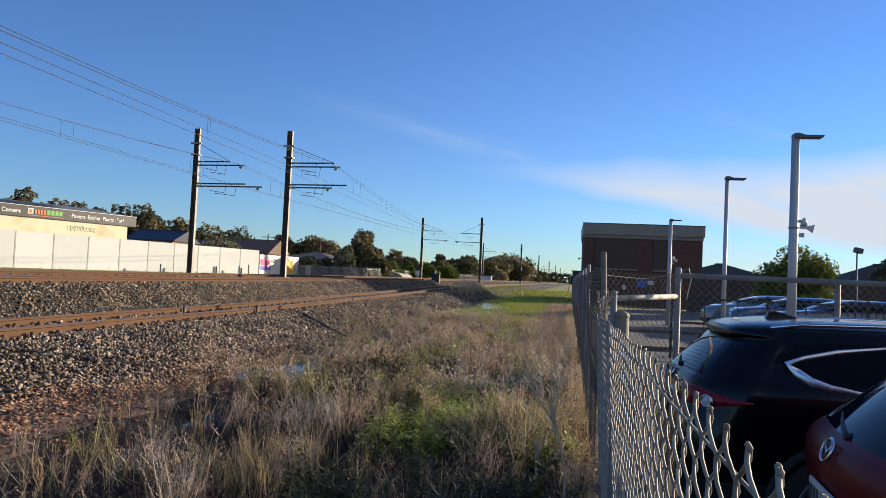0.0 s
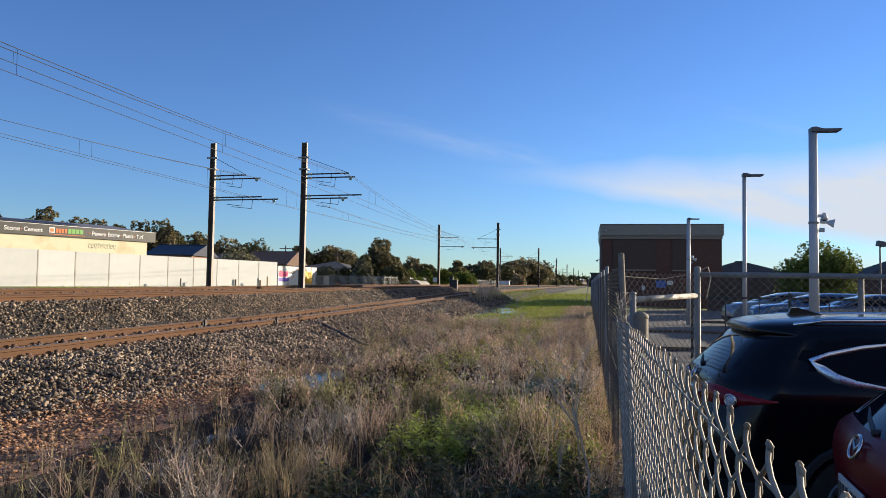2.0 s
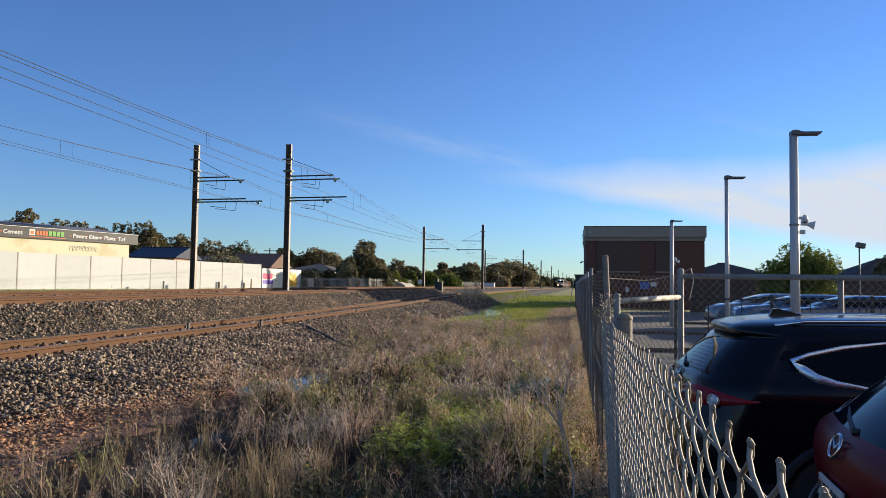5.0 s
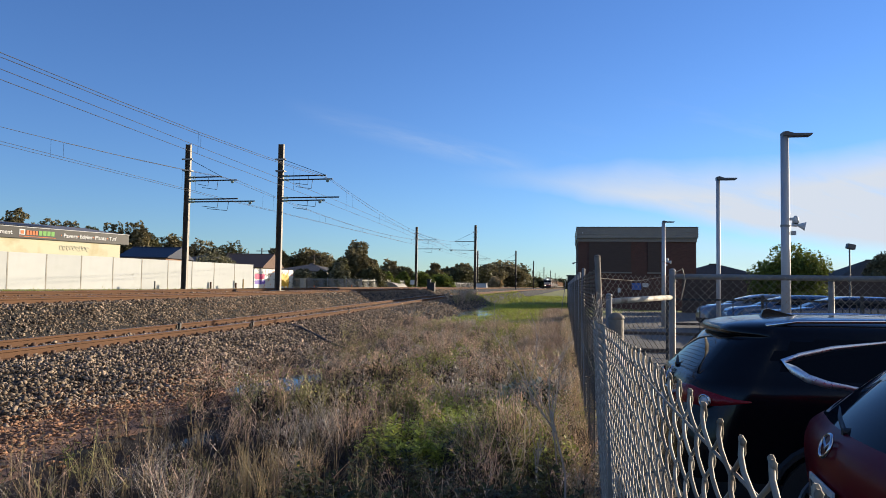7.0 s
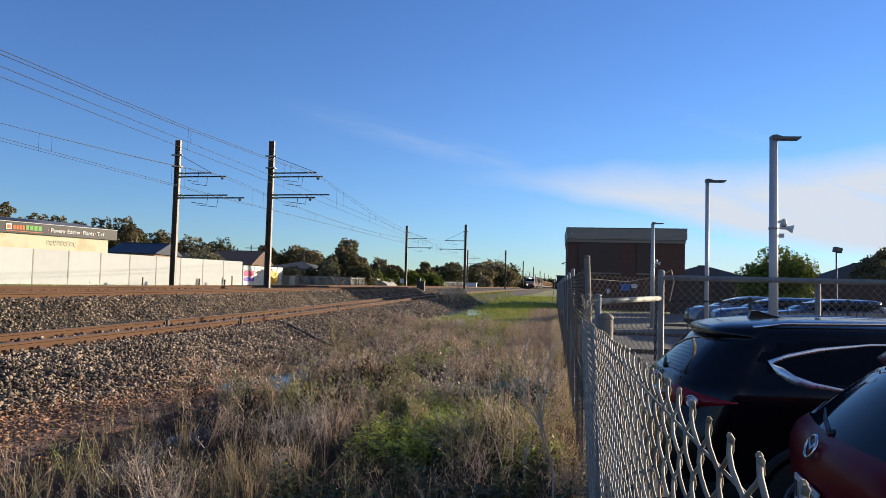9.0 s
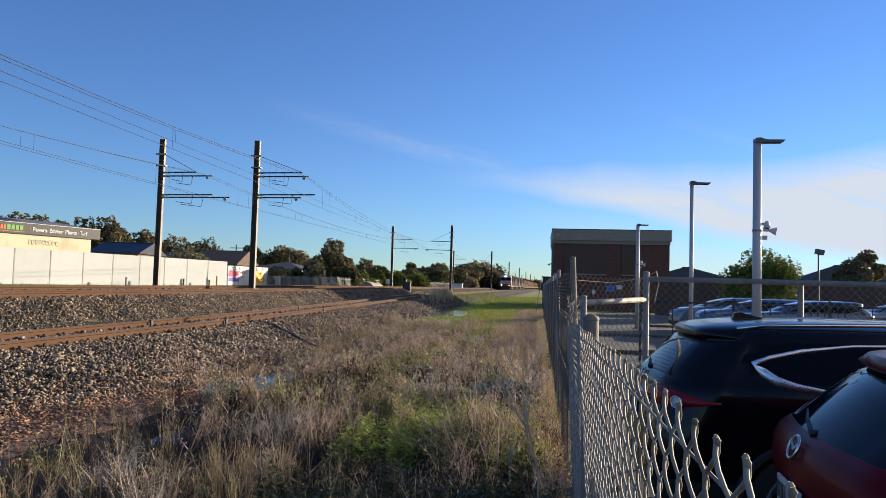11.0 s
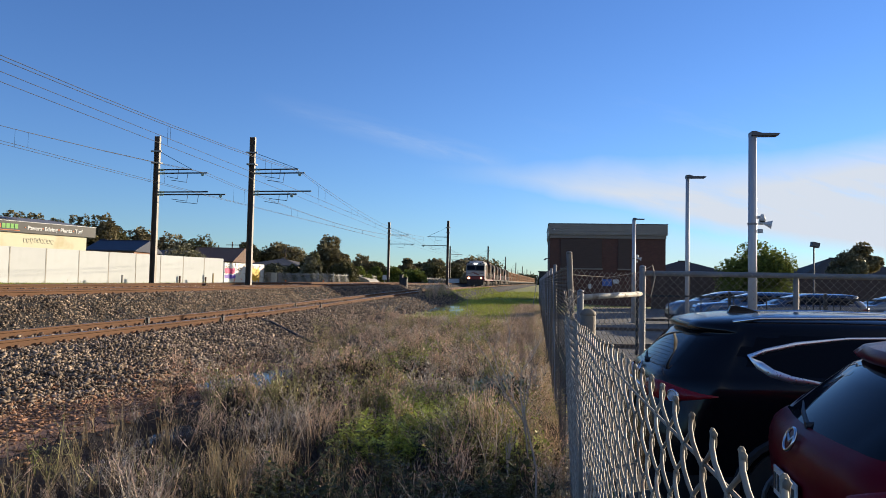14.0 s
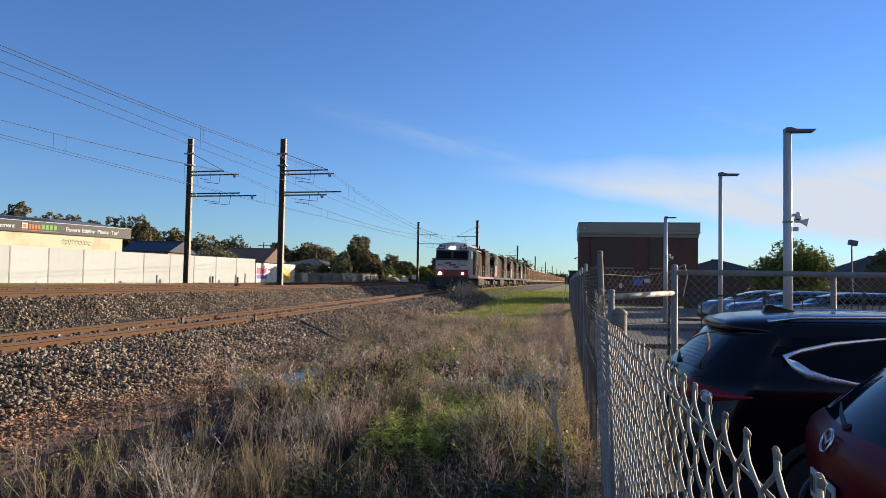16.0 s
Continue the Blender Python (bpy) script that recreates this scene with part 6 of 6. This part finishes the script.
def dry_shape(rnd, stems=5, husk=1.0):
    """A dead weed: thin crooked stems from one root, with short side twigs full of dry seed husks, 1 high."""
    V, F = [], []
    for _ in range(stems):
        a0, out, top = rnd.uniform(0, 6.28), rnd.uniform(0.05, 0.55), rnd.uniform(0.5, 1.0)
        bx, by, kink = math.cos(a0) * out, math.sin(a0) * out, rnd.uniform(-0.08, 0.08)
        at_ = lambda k: (bx * k ** 1.3 + kink * math.sin(k * 5), by * k ** 1.3 - kink * math.sin(k * 4), k * top)
        ribbon([at_(k) for k in (0, 0.35, 0.7, 1.0)], 0.010 + 0.012 * husk, V, F)
        for _ in range(rnd.randint(4, 7)):
            k = rnd.uniform(0.3, 1.0)
            a, l = rnd.uniform(0, 6.28), rnd.uniform(0.06, 0.24)
            p = at_(k)
            e = (p[0] + math.cos(a) * l * 0.9, p[1] + math.sin(a) * l * 0.9, p[2] + l * rnd.uniform(0.2, 0.9))
            ribbon([p, e], 0.007 + 0.008 * husk, V, F)
            for _ in range(3):
                o = len(V)
                c = Vector(p).lerp(Vector(e), rnd.uniform(0.35, 1.0)) + Vector((rnd.uniform(-0.02, 0.02), rnd.uniform(-0.02, 0.02), rnd.uniform(-0.02, 0.02)))
                r, b, tl = husk * rnd.uniform(0.010, 0.024), rnd.uniform(0, 6.28), rnd.uniform(-0.8, 0.8)
                V.extend([(c.x + r * math.cos(b), c.y + r * math.sin(b), c.z + r * tl), (c.x, c.y, c.z + r * 1.3), (c.x - r * math.cos(b), c.y - r * math.sin(b), c.z - r * tl), (c.x, c.y, c.z - r)])
                F.append((o, o + 1, o + 2, o + 3))
    return V, F


def blade_shape(rnd, n=7, spread=0.25, w=0.013):
    V, F = [], []
    for _ in range(n):
        a, l, h = rnd.uniform(0, 6.28), rnd.uniform(0.3, 1.0) * spread, rnd.uniform(0.55, 1.0)
        x, y = rnd.uniform(-0.06, 0.06), rnd.uniform(-0.06, 0.06)
        ribbon([(x, y, 0), (x + math.cos(a) * l * 0.3, y + math.sin(a) * l * 0.3, h * 0.55), (x + math.cos(a) * l, y + math.sin(a) * l, h)], w, V, F)
    return V, F


def mat_shape(rnd, n, spread, w, rise):
    """Short single blades that sprawl from one spot."""
    V, F = [], []
    for _ in range(n):
        a, l, h = rnd.uniform(0, 6.28), rnd.uniform(0.4, 1.0) * spread, rnd.uniform(rise, 1.0)
        x, y = rnd.uniform(-0.5, 0.5), rnd.uniform(-0.5, 0.5)
        ribbon([(x, y, 0), (x + math.cos(a) * l, y + math.sin(a) * l, h)], w, V, F)
    return V, F


def leafy_shape(rnd, n=21, size=0.15):
    """A green weed with lance-shaped leaves up its stems, 1 high."""
    V, F = [], []
    for s in range(3):
        a0, out = rnd.uniform(0, 6.28), rnd.uniform(0.05, 0.28)
        tip = (math.cos(a0) * out, math.sin(a0) * out, rnd.uniform(0.7, 1.0))
        ribbon([(0, 0, 0), (tip[0] * 0.4, tip[1] * 0.4, tip[2] * 0.5), tip], 0.014, V, F)
        for i in range(n // 3 + 2):
            k = rnd.uniform(0.2, 1.0)
            p = Vector(tip) * k
            a, l = rnd.uniform(0, 6.28), size * rnd.uniform(0.6, 1.4)
            d, sd = Vector((math.cos(a), math.sin(a), rnd.uniform(-0.3, 0.7))).normalized(), Vector((-math.sin(a), math.cos(a), 0))
            o = len(V)
            V.extend([tuple(p), tuple(p + d * l * 0.5 + sd * l * 0.2), tuple(p + d * l), tuple(p + d * l * 0.5 - sd * l * 0.2)])
            F.append((o, o + 1, o + 2, o + 3))
    return V, F


def build_weeds():
    rnd, r2 = np.random.RandomState(11), random.Random(11)
    dry = [dry_shape(r2, 5, 0.38) for _ in range(10)] + [dry_shape(r2, 5, 1.0) for _ in range(10)]
    tuft = [blade_shape(r2) for _ in range(8)]
    leaf = [leafy_shape(r2) for _ in range(8)]
    lawn = [mat_shape(r2, 5, 0.5, 0.05, 0.4) for _ in range(6)]
    thatch = [mat_shape(r2, 6, 1.0, 0.035, 0.1) for _ in range(8)]

    def lay(n, x0, x1, y0, y1, h0, h1, kinds, keep=None, wide=1.0, power=1.0, vary=None):
        rows = []
        for _ in range(n):
            x, y = rnd.uniform(x0, x1), y0 + (y1 - y0) * rnd.rand() ** power
            if keep and rnd.rand() > keep(x, y):
                continue
            if y < 16 and in_pool(x, y) > 0.22:
                continue
            h = rnd.uniform(h0, h1) * (vary(x, y) if vary else 1.0)
            rows.append((rnd.randint(kinds), x, y, land(x, y) - 0.02, h * wide, h * wide, h, rnd.uniform(0, 6.28), abs(rnd.normal(0, 0.27)), rnd.uniform(0, 6.28)))
        return rows

    clump = lambda x, y, s, f: noise.noise((x * f, y * f, s))
    body = lambda x, y: min(1, max(0.04, 0.5 + 1.7 * clump(x, y, 1.0, 0.75) + 1.2 * clump(x, y, 4.0, 1.9))) * (1 if x > -4.7 - 0.1 * max(0, y - 12) + 0.5 * clump(0, y, 5, 0.4) else 0.10) * (0.14 if (x < -4.1 and y < 9) else 1)
    tussock = lambda x, y: body(x, y) if y < 8 else (0.35 + 0.65 * body(x, y)) * min(1, max(0.03, 0.40 + 3.2 * clump(x, y, 15.0, 1.25) + 1.0 * clump(x, y, 16.0, 3.1))) * (1 if x > -4.9 - 0.12 * max(0, y - 12) else 0.15)
    uneven = lambda x, y: (0.74 if y > 7 else 0.6) + 1.0 * clump(x, y, 21.0, 0.8) + 0.35 * clump(x, y, 31.0, 2.3)
    edge = lambda x, y: tussock(x, y) * (1 - 0.85 * smooth01(20, 32, y) * smooth01(-4, -1.5, x)) * (1 - 0.9 * smooth01(9, 15, y) * smooth01(-1.4, -0.7, x))
    # the second, darker set paints the shade low among the stems, mostly close by
    for name, kinds_mat, n1, n2, h, lab in (("dry_weeds", "drystem", 5200, 7500, 1.0, "dense dead brown weeds with thin forking stems"), ("dark_dry_weeds", "shadestem", 3800, 1000, 0.8, "rotten weed stems low among the dead growth, darkened for the shade there")):
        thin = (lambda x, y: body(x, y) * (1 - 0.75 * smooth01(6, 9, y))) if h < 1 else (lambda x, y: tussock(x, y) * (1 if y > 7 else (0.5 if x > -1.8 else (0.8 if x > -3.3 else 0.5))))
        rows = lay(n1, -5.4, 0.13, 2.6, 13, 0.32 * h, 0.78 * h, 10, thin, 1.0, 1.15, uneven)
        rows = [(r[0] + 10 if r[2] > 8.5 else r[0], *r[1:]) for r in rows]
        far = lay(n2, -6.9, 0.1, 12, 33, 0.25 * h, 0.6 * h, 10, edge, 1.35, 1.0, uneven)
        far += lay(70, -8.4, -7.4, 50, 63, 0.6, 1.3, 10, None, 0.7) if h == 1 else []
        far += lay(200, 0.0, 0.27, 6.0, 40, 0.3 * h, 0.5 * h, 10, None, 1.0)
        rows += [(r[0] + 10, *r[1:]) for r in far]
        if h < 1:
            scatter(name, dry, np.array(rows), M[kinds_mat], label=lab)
            continue
        tint = np.array([(clump(r[1], r[2], 41.0, 0.9) * 1.2 + rnd.normal(0, 0.25)) for r in rows])
        rows = np.array(rows)
        for sub, mat, pick, lb in (("dry_weeds", "drystem", abs(tint) < 0.22, lab), ("grey_dry_weeds", "greystem", tint <= -0.22, "grey-tan dead weeds full of dry seed husks"), ("olive_weeds", "olivestem", tint >= 0.22, "half-dead olive weeds among the brown stems")):
            scatter(sub, dry, rows[pick], M[mat], label=lb)
    rows = lay(1500, -4.3, 0.1, 2.6, 13, 0.22, 0.62, 8, lambda x, y: max(0.0, 0.0 + 1.7 * clump(x, y, 7.0, 0.8)), 0.9)
    rows += lay(230, -5.1, -3.6, 3.4, 14, 0.3, 0.7, 8, None, 0.5)
    rows += lay(1500, 0.02, 0.27, 3.2, 46, 0.2, 0.5, 8, None, 1.0)
    rows += lay(6000, -3.2, 0.25, 14, 50, 0.12, 0.34, 8, lambda x, y: 0.15 + 0.8 * smooth01(-1.9, -0.9, x), 1.6)
    rows += lay(75, -2.9, -2.2, 5.3, 6.6, 0.3, 0.62, 8, None, 1.1)
    path = lay(6500, -1.5, 0.25, 8, 52, 0.10, 0.26, 8, lambda x, y: smooth01(-1.5, -0.9, x), 1.9)
    keep = lambda x, y: 1.0 if x > -4.4 else 0.2
    scatter("dead_thatch", thatch, np.array(lay(1200, -5.0, 0.15, 7.5, 14, 0.10, 0.28, 8, keep, 1.3) + path + lay(2600, -6.9, 0.15, 12, 36, 0.10, 0.26, 8, None, 1.9)), M["drystem"], label="matted dead stalks covering the ground")
    scatter("straw_thatch", thatch, np.array(lay(1200, -6.5, 0.15, 11, 36, 0.10, 0.24, 8, None, 1.9)), M["straw"], label="pale dead stalks matted on the ground")
    # dark stalks colour in the shade on the ground, chiefly in the foreground
    scatter("dark_thatch", thatch, np.array(lay(5500, -5.2, 0.15, 2.6, 9, 0.10, 0.26, 8, keep, 1.3) + lay(3000, -5.2, -1.2, 9, 15, 0.10, 0.26, 8, keep, 1.3) + lay(2200, -6.6, -1.2, 14, 30, 0.10, 0.24, 8, None, 1.7)), M["shadestem"], label="rotting stalks matted on the ground, darkened for the shade under the weeds")
    scatter("straw_grass", tuft, np.array(rows), M["straw"], label="pale straw-coloured dead grass among the weeds")
    rows = lay(4600, -4.6, 0.12, 2.6, 30, 0.18, 0.52, 8, lambda x, y: min(1, max(0.0, 1.7 * clump(x, y, 3.0, 0.55) - 0.35) * (1 if y > 5 else 0.3) + (max(0.0, 0.6 + 1.2 * clump(x, y, 2.0, 1.1)) if (-1.9 < x < 0.1 and 6.8 < y < 10.8) else 0) + (0.5 if (-3.1 < x < -2.3 and 12 < y < 20) else 0)))
    rows += lay(1700, -2.0, -0.1, 7.0, 11.0, 0.18, 0.50, 8, lambda x, y: max(0.0, 0.55 + 1.5 * clump(x, y, 12.0, 1.3)))
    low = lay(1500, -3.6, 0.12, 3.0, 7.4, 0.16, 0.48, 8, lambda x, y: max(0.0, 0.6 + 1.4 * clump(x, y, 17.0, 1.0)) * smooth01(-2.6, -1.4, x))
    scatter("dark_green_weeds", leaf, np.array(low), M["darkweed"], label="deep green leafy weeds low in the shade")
    scatter("green_weeds", leaf, np.array(rows), M["weed"], label="fresh green leafy weeds growing through the dead stems")
    rows = lay(24000, -6.3, 0.3, 22, 64, 0.06, 0.17, 6, lambda x, y: smooth01(22, 33, y + 1.6 * x + 6) * (1 - 0.97 * smooth01(-1.7, -0.9, x) * (1 - smooth01(50, 60, y))) * (1 if x > -5.8 else 0.04), 2.4)
    rows += lay(4000, -8.5, 0.3, 60, 120, 0.1, 0.25, 6, None, 4.0)
    rows += lay(2500, 0.8, 4.5, 8, 15, 0.04, 0.14, 6, lambda x, y: max(0.1, 0.5 + clump(x, y, 8, 0.7)), 1.6)
    rows += lay(5000, -37, -23, 40, 110, 0.06, 0.2, 6, None, 3.0)
    scatter("lawn_grass", lawn, np.array(rows), M["grass"], label="short bright green grass along the verge")
    rows = lay(60, -1.0, -0.2, 10.4, 11.6, 0.28, 0.42, 4, None, 1.5)
    scatter("thistle", [leafy_shape(r2, 27, 0.34) for _ in range(4)], np.array(rows), M["thistle"], label="silver-grey thistle leaves beside the fence")
    pet = []
    for _ in range(18):
        x, y = rnd.uniform(-3.4, -0.3), rnd.uniform(4, 13)
        pet.append((0, x, y, land(x, y) + rnd.uniform(0.35, 0.65), 0.016, 0.016, 0.012, rnd.uniform(0, 6), 0, 0))
    scatter("yellow_flower", [([(1, 0, 0), (0, 1, 0), (-1, 0, 0), (0, -1, 0), (0, 0, 1)], [(0, 1, 4), (1, 2, 4), (2, 3, 4), (3, 0, 4)])], np.array(pet), M["flower"], label="tiny yellow weed flowers")


build_weeds()


def dead_sapling(x, y, h, seed):
    t = thing("dead_sapling", pose(x, y, land(x, y)), "bare pale dead sapling with forking branches", "sapling", "dead saplings by the fence")
    r = random.Random(seed)

    def grow(p, d, l, rad, n, parent):
        q = p + d * l * 0.5 + Vector((r.uniform(-1, 1), r.uniform(-1, 1), 0)) * l * 0.06
        e = p + d * l
        ob = part("stem" if parent is t else "branch", tubed([p, q, e], rad, 6, rad * 0.6), M["deadwood"], parent)
        if n:
            for _ in range(3 if n > 1 else 2):
                d2 = (d + Vector((r.uniform(-0.8, 0.8), r.uniform(-0.8, 0.8), r.uniform(0.1, 0.6)))).normalized()
                grow(p.lerp(e, r.uniform(0.45, 1.0)), d2, l * r.uniform(0.45, 0.7), rad * 0.6, n - 1, ob if parent is t else parent)
    grow(Vector((0, 0, 0)), Vector((-0.12, 0.05, 1)).normalized(), h * 0.55, 0.010, 3, t)


M["deadwood"] = material("bleached_dead_wood", (0.46, 0.42, 0.37), (0.30, 0.26, 0.23), rough=0.9, scale=5, fine=60)
dead_sapling(0.02, 5.4, 1.75, 2)
dead_sapling(-0.2, 6.4, 0.7, 7)
for x, y, col in ((-0.25, 9.0, "white"), (-0.15, 8.2, "blueplastic"), (-0.1, 9.6, "white")):
    t = thing("litter", pose(x, y, land(x, y) + 0.2), "scrap of plastic caught in the weeds", "litter", "litter in the weeds")
    bm = bmesh.new()
    ball(bm, Matrix.Diagonal((0.055, 0.04, 0.02, 1)), 8, 6)
    for v in bm.verts:
        v.co *= 1 + 0.5 * noise.noise(v.co * 30)
    M.setdefault("blueplastic", material("blue_plastic", (0.05, 0.12, 0.5), rough=0.4, bump=0))
    part("scrap", bm, M[col], t)


# ---- trees ----
# x, y, top of the crown, crown radius, leaf kind
TREES_WEST = [
    (-95.8, 100.0, 12.5, 2.0, 'gum'),
    (-90.2, 105.0, 13.8, 3.4, 'gum'),
    (-95.8, 108.0, 12.5, 2.8, 'pine'),
    (-92.3, 115.0, 13.2, 4.1, 'gum'),
    (-85.8, 112.0, 12.4, 3.3, 'gum'),
    (-81.5, 112.0, 11.5, 3.0, 'pine'),
    (-75.7, 110.0, 12.0, 4.3, 'gum'),
    (-72.8, 112.0, 12.3, 3.8, 'gum'),
    (-71.8, 115.0, 10.2, 2.4, 'pine'),
    (-70.7, 120.0, 10.8, 4.1, 'gum'),
    (-68.1, 125.0, 10.2, 4.7, 'gum'),
    (-64.5, 125.0, 8.8, 2.7, 'pine'),
    (-61.2, 125.0, 9.8, 4.2, 'pine'),
    (-49.7, 95.0, 5.0, 3.9, 'silver'),
    (-54.7, 130.0, 8.9, 2.8, 'gum'),
    (-53.1, 135.0, 8.0, 4.1, 'pine'),
]
TREES_MIDDLE = [
    (-48.8, 135.0, 8.6, 5.1, 'gum'),
    (-28.5, 96.0, 8.1, 3.2, 'gum'),
    (-28.8, 90.0, 5.3, 1.6, 'pine'),
    (-27.8, 86.0, 4.7, 1.4, 'silver'),
    (-32.3, 86.0, 3.8, 1.5, 'silver'),
    (-31.0, 88.0, 3.7, 1.3, 'pine'),
    (-25.4, 92.0, 4.3, 2.2, 'pine'),
    (-37.4, 150.0, 7.3, 3.2, 'gum'),
    (-34.0, 150.0, 5.9, 2.6, 'pine'),
    (-24.6, 98.0, 3.5, 1.7, 'green'),
    (-23.9, 105.0, 3.9, 1.4, 'green'),
    (-22.3, 112.0, 3.9, 1.8, 'green'),
    (-21.6, 125.0, 3.5, 2.2, 'green'),
    (-29.2, 160.0, 6.9, 2.3, 'gum'),
    (-30.5, 190.0, 7.0, 3.8, 'gum'),
    (-26.4, 190.0, 8.0, 4.5, 'gum'),
]
TREES_FAR = [
    (-26.2, 175.0, 5.4, 4.2, 'pine'),
    (-22.0, 200.0, 8.2, 6.3, 'gum'),
    (-17.0, 210.0, 8.9, 7.5, 'gum'),
    (-13.1, 220.0, 7.6, 4.4, 'pine'),
    (-16.2, 170.0, 4.1, 1.6, 'straw'),
    (-22.1, 185.0, 5.1, 4.4, 'pine'),
    (-30.8, 150.0, 3.8, 3.0, 'pine'),
    (-14.8, 260.0, 5.4, 4.7, 'pine'),
    (-13.3, 320.0, 5.3, 4.6, 'pine'),
    (-10.0, 420.0, 5.5, 5.7, 'pine'),
    (-3.6, 520.0, 5.7, 6.2, 'pine'),
    (4.3, 520.0, 6.3, 8.3, 'pine'),
    (15.2, 52.0, 5.2, 2.55, 'green'),
    (28.5, 70.0, 5.5, 1.8, 'silver'),
    (30.6, 72.0, 6.3, 1.7, 'gum'),
]



def tree(x, y, top, r, kind, seed):
    rnd, r2 = np.random.RandomState(seed), random.Random(seed)
    z0 = 1.0 if x < -11 else 0.05
    h = top - z0
    names = {"gum": "grey-green gum tree with an open uneven crown", "pine": "dark bushy evergreen tree with dense foliage", "green": "bright green leafy tree with a rounded crown", "silver": "silver-green bushy shrub beside the fence", "straw": "pale dry bush beside the line"}
    t = thing("tree", pose(x, y, z0), names[kind], "tree", "trees behind the railway")
    bm = tubed([(0, 0, -0.3), (0.1, 0, h * 0.3), (0, 0.1, h * 0.6)], max(0.12, r * 0.09), 8, max(0.05, r * 0.03))
    clumps = []
    n = 16 if kind != "gum" else 20
    squash = min(1.0, (h * 0.42) / r) if r > h * 0.42 else 1.0
    cz = max(h - r * 1.15, h * 0.5)
    for _ in range(n):
        d = Vector((rnd.normal(), rnd.normal(), rnd.normal() * 0.8)).normalized() * r * rnd.uniform(0.35, 0.72)
        c = Vector((d.x, d.y, cz + d.z * 0.9))
        if kind == "gum":
            c.z = cz + abs(d.z) * 1.0 - 0.15 * r + 0.1 * r * rnd.normal()
        clumps.append((c, r * (rnd.uniform(0.20, 0.36) if kind == "gum" else rnd.uniform(0.28, 0.5))))
        tube(bm, [(0, 0.05, h * 0.4), tuple(Vector((0, 0, h * 0.5)).lerp(c, 0.5) + Vector((0, 0, 0.1 * r))), tuple(c)], max(0.04, r * 0.035), 5, 0.02)
    clumps.append((Vector((0, 0, h - r * 0.42)), r * 0.42))
    if kind in ("pine", "silver", "straw", "green") and h < 6:
        for _ in range(5):
            a = rnd.uniform(0, 6.28)
            clumps.append((Vector((math.cos(a) * r * 0.6, math.sin(a) * r * 0.6, h * rnd.uniform(0.15, 0.4))), r * 0.45))
    part("trunk", bm, M["bark"], t)
    per = int(np.clip(380 * (110 / y) ** 1.2, 70, 560)) if y >= 60 else 1300
    size = max(0.095, 0.0020 * y) * (1.3 if kind == "gum" else 1.0)
    rows = []
    for c, cr in clumps:
        u = rnd.normal(size=(per, 3))
        u /= np.linalg.norm(u, axis=1)[:, None]
        rad = cr * (0.55 + 0.55 * rnd.rand(per) ** 0.5) * (1 + 0.25 * np.sin(u[:, 0] * 5 + u[:, 1] * 4 + seed))
        P = np.array(c)[None] + u * rad[:, None] * np.array([1, 1, 0.8])
        for p in P:
            if p[2] < 0.1:
                continue
            s = size * rnd.uniform(0.6, 1.5)
            rows.append((rnd.randint(3), *p, s, s, s, rnd.uniform(0, 6.28), rnd.uniform(0, 1.5), rnd.uniform(0, 6.28)))
    leafs = [([(-1, 0, 0), (0, -0.45, 0.1), (1, 0, 0), (0, 0.45, 0.15)], [(0, 1, 2, 3)]), ([(-0.8, 0, 0), (0.2, -0.6, 0.2), (1, 0.1, -0.1), (0, 0.5, 0.1)], [(0, 1, 2, 3)]), ([(-0.5, -0.5, 0), (0.6, -0.4, 0.2), (0.5, 0.5, 0), (-0.6, 0.5, 0.2)], [(0, 1, 2, 3)])]
    ob = scatter("crown", leafs, np.array(rows), M[kind], t, kind="")


for i, row in enumerate(TREES_WEST + TREES_MIDDLE + TREES_FAR):
    tree(*row, 100 + i)


# ---- what moves ----
def motions():
    for vehicle, behind in TRAIN:
        walk(vehicle, [(t * 0.5, line_pose(head_y(t * 0.5) + behind)) for t in range(33)])


motions()
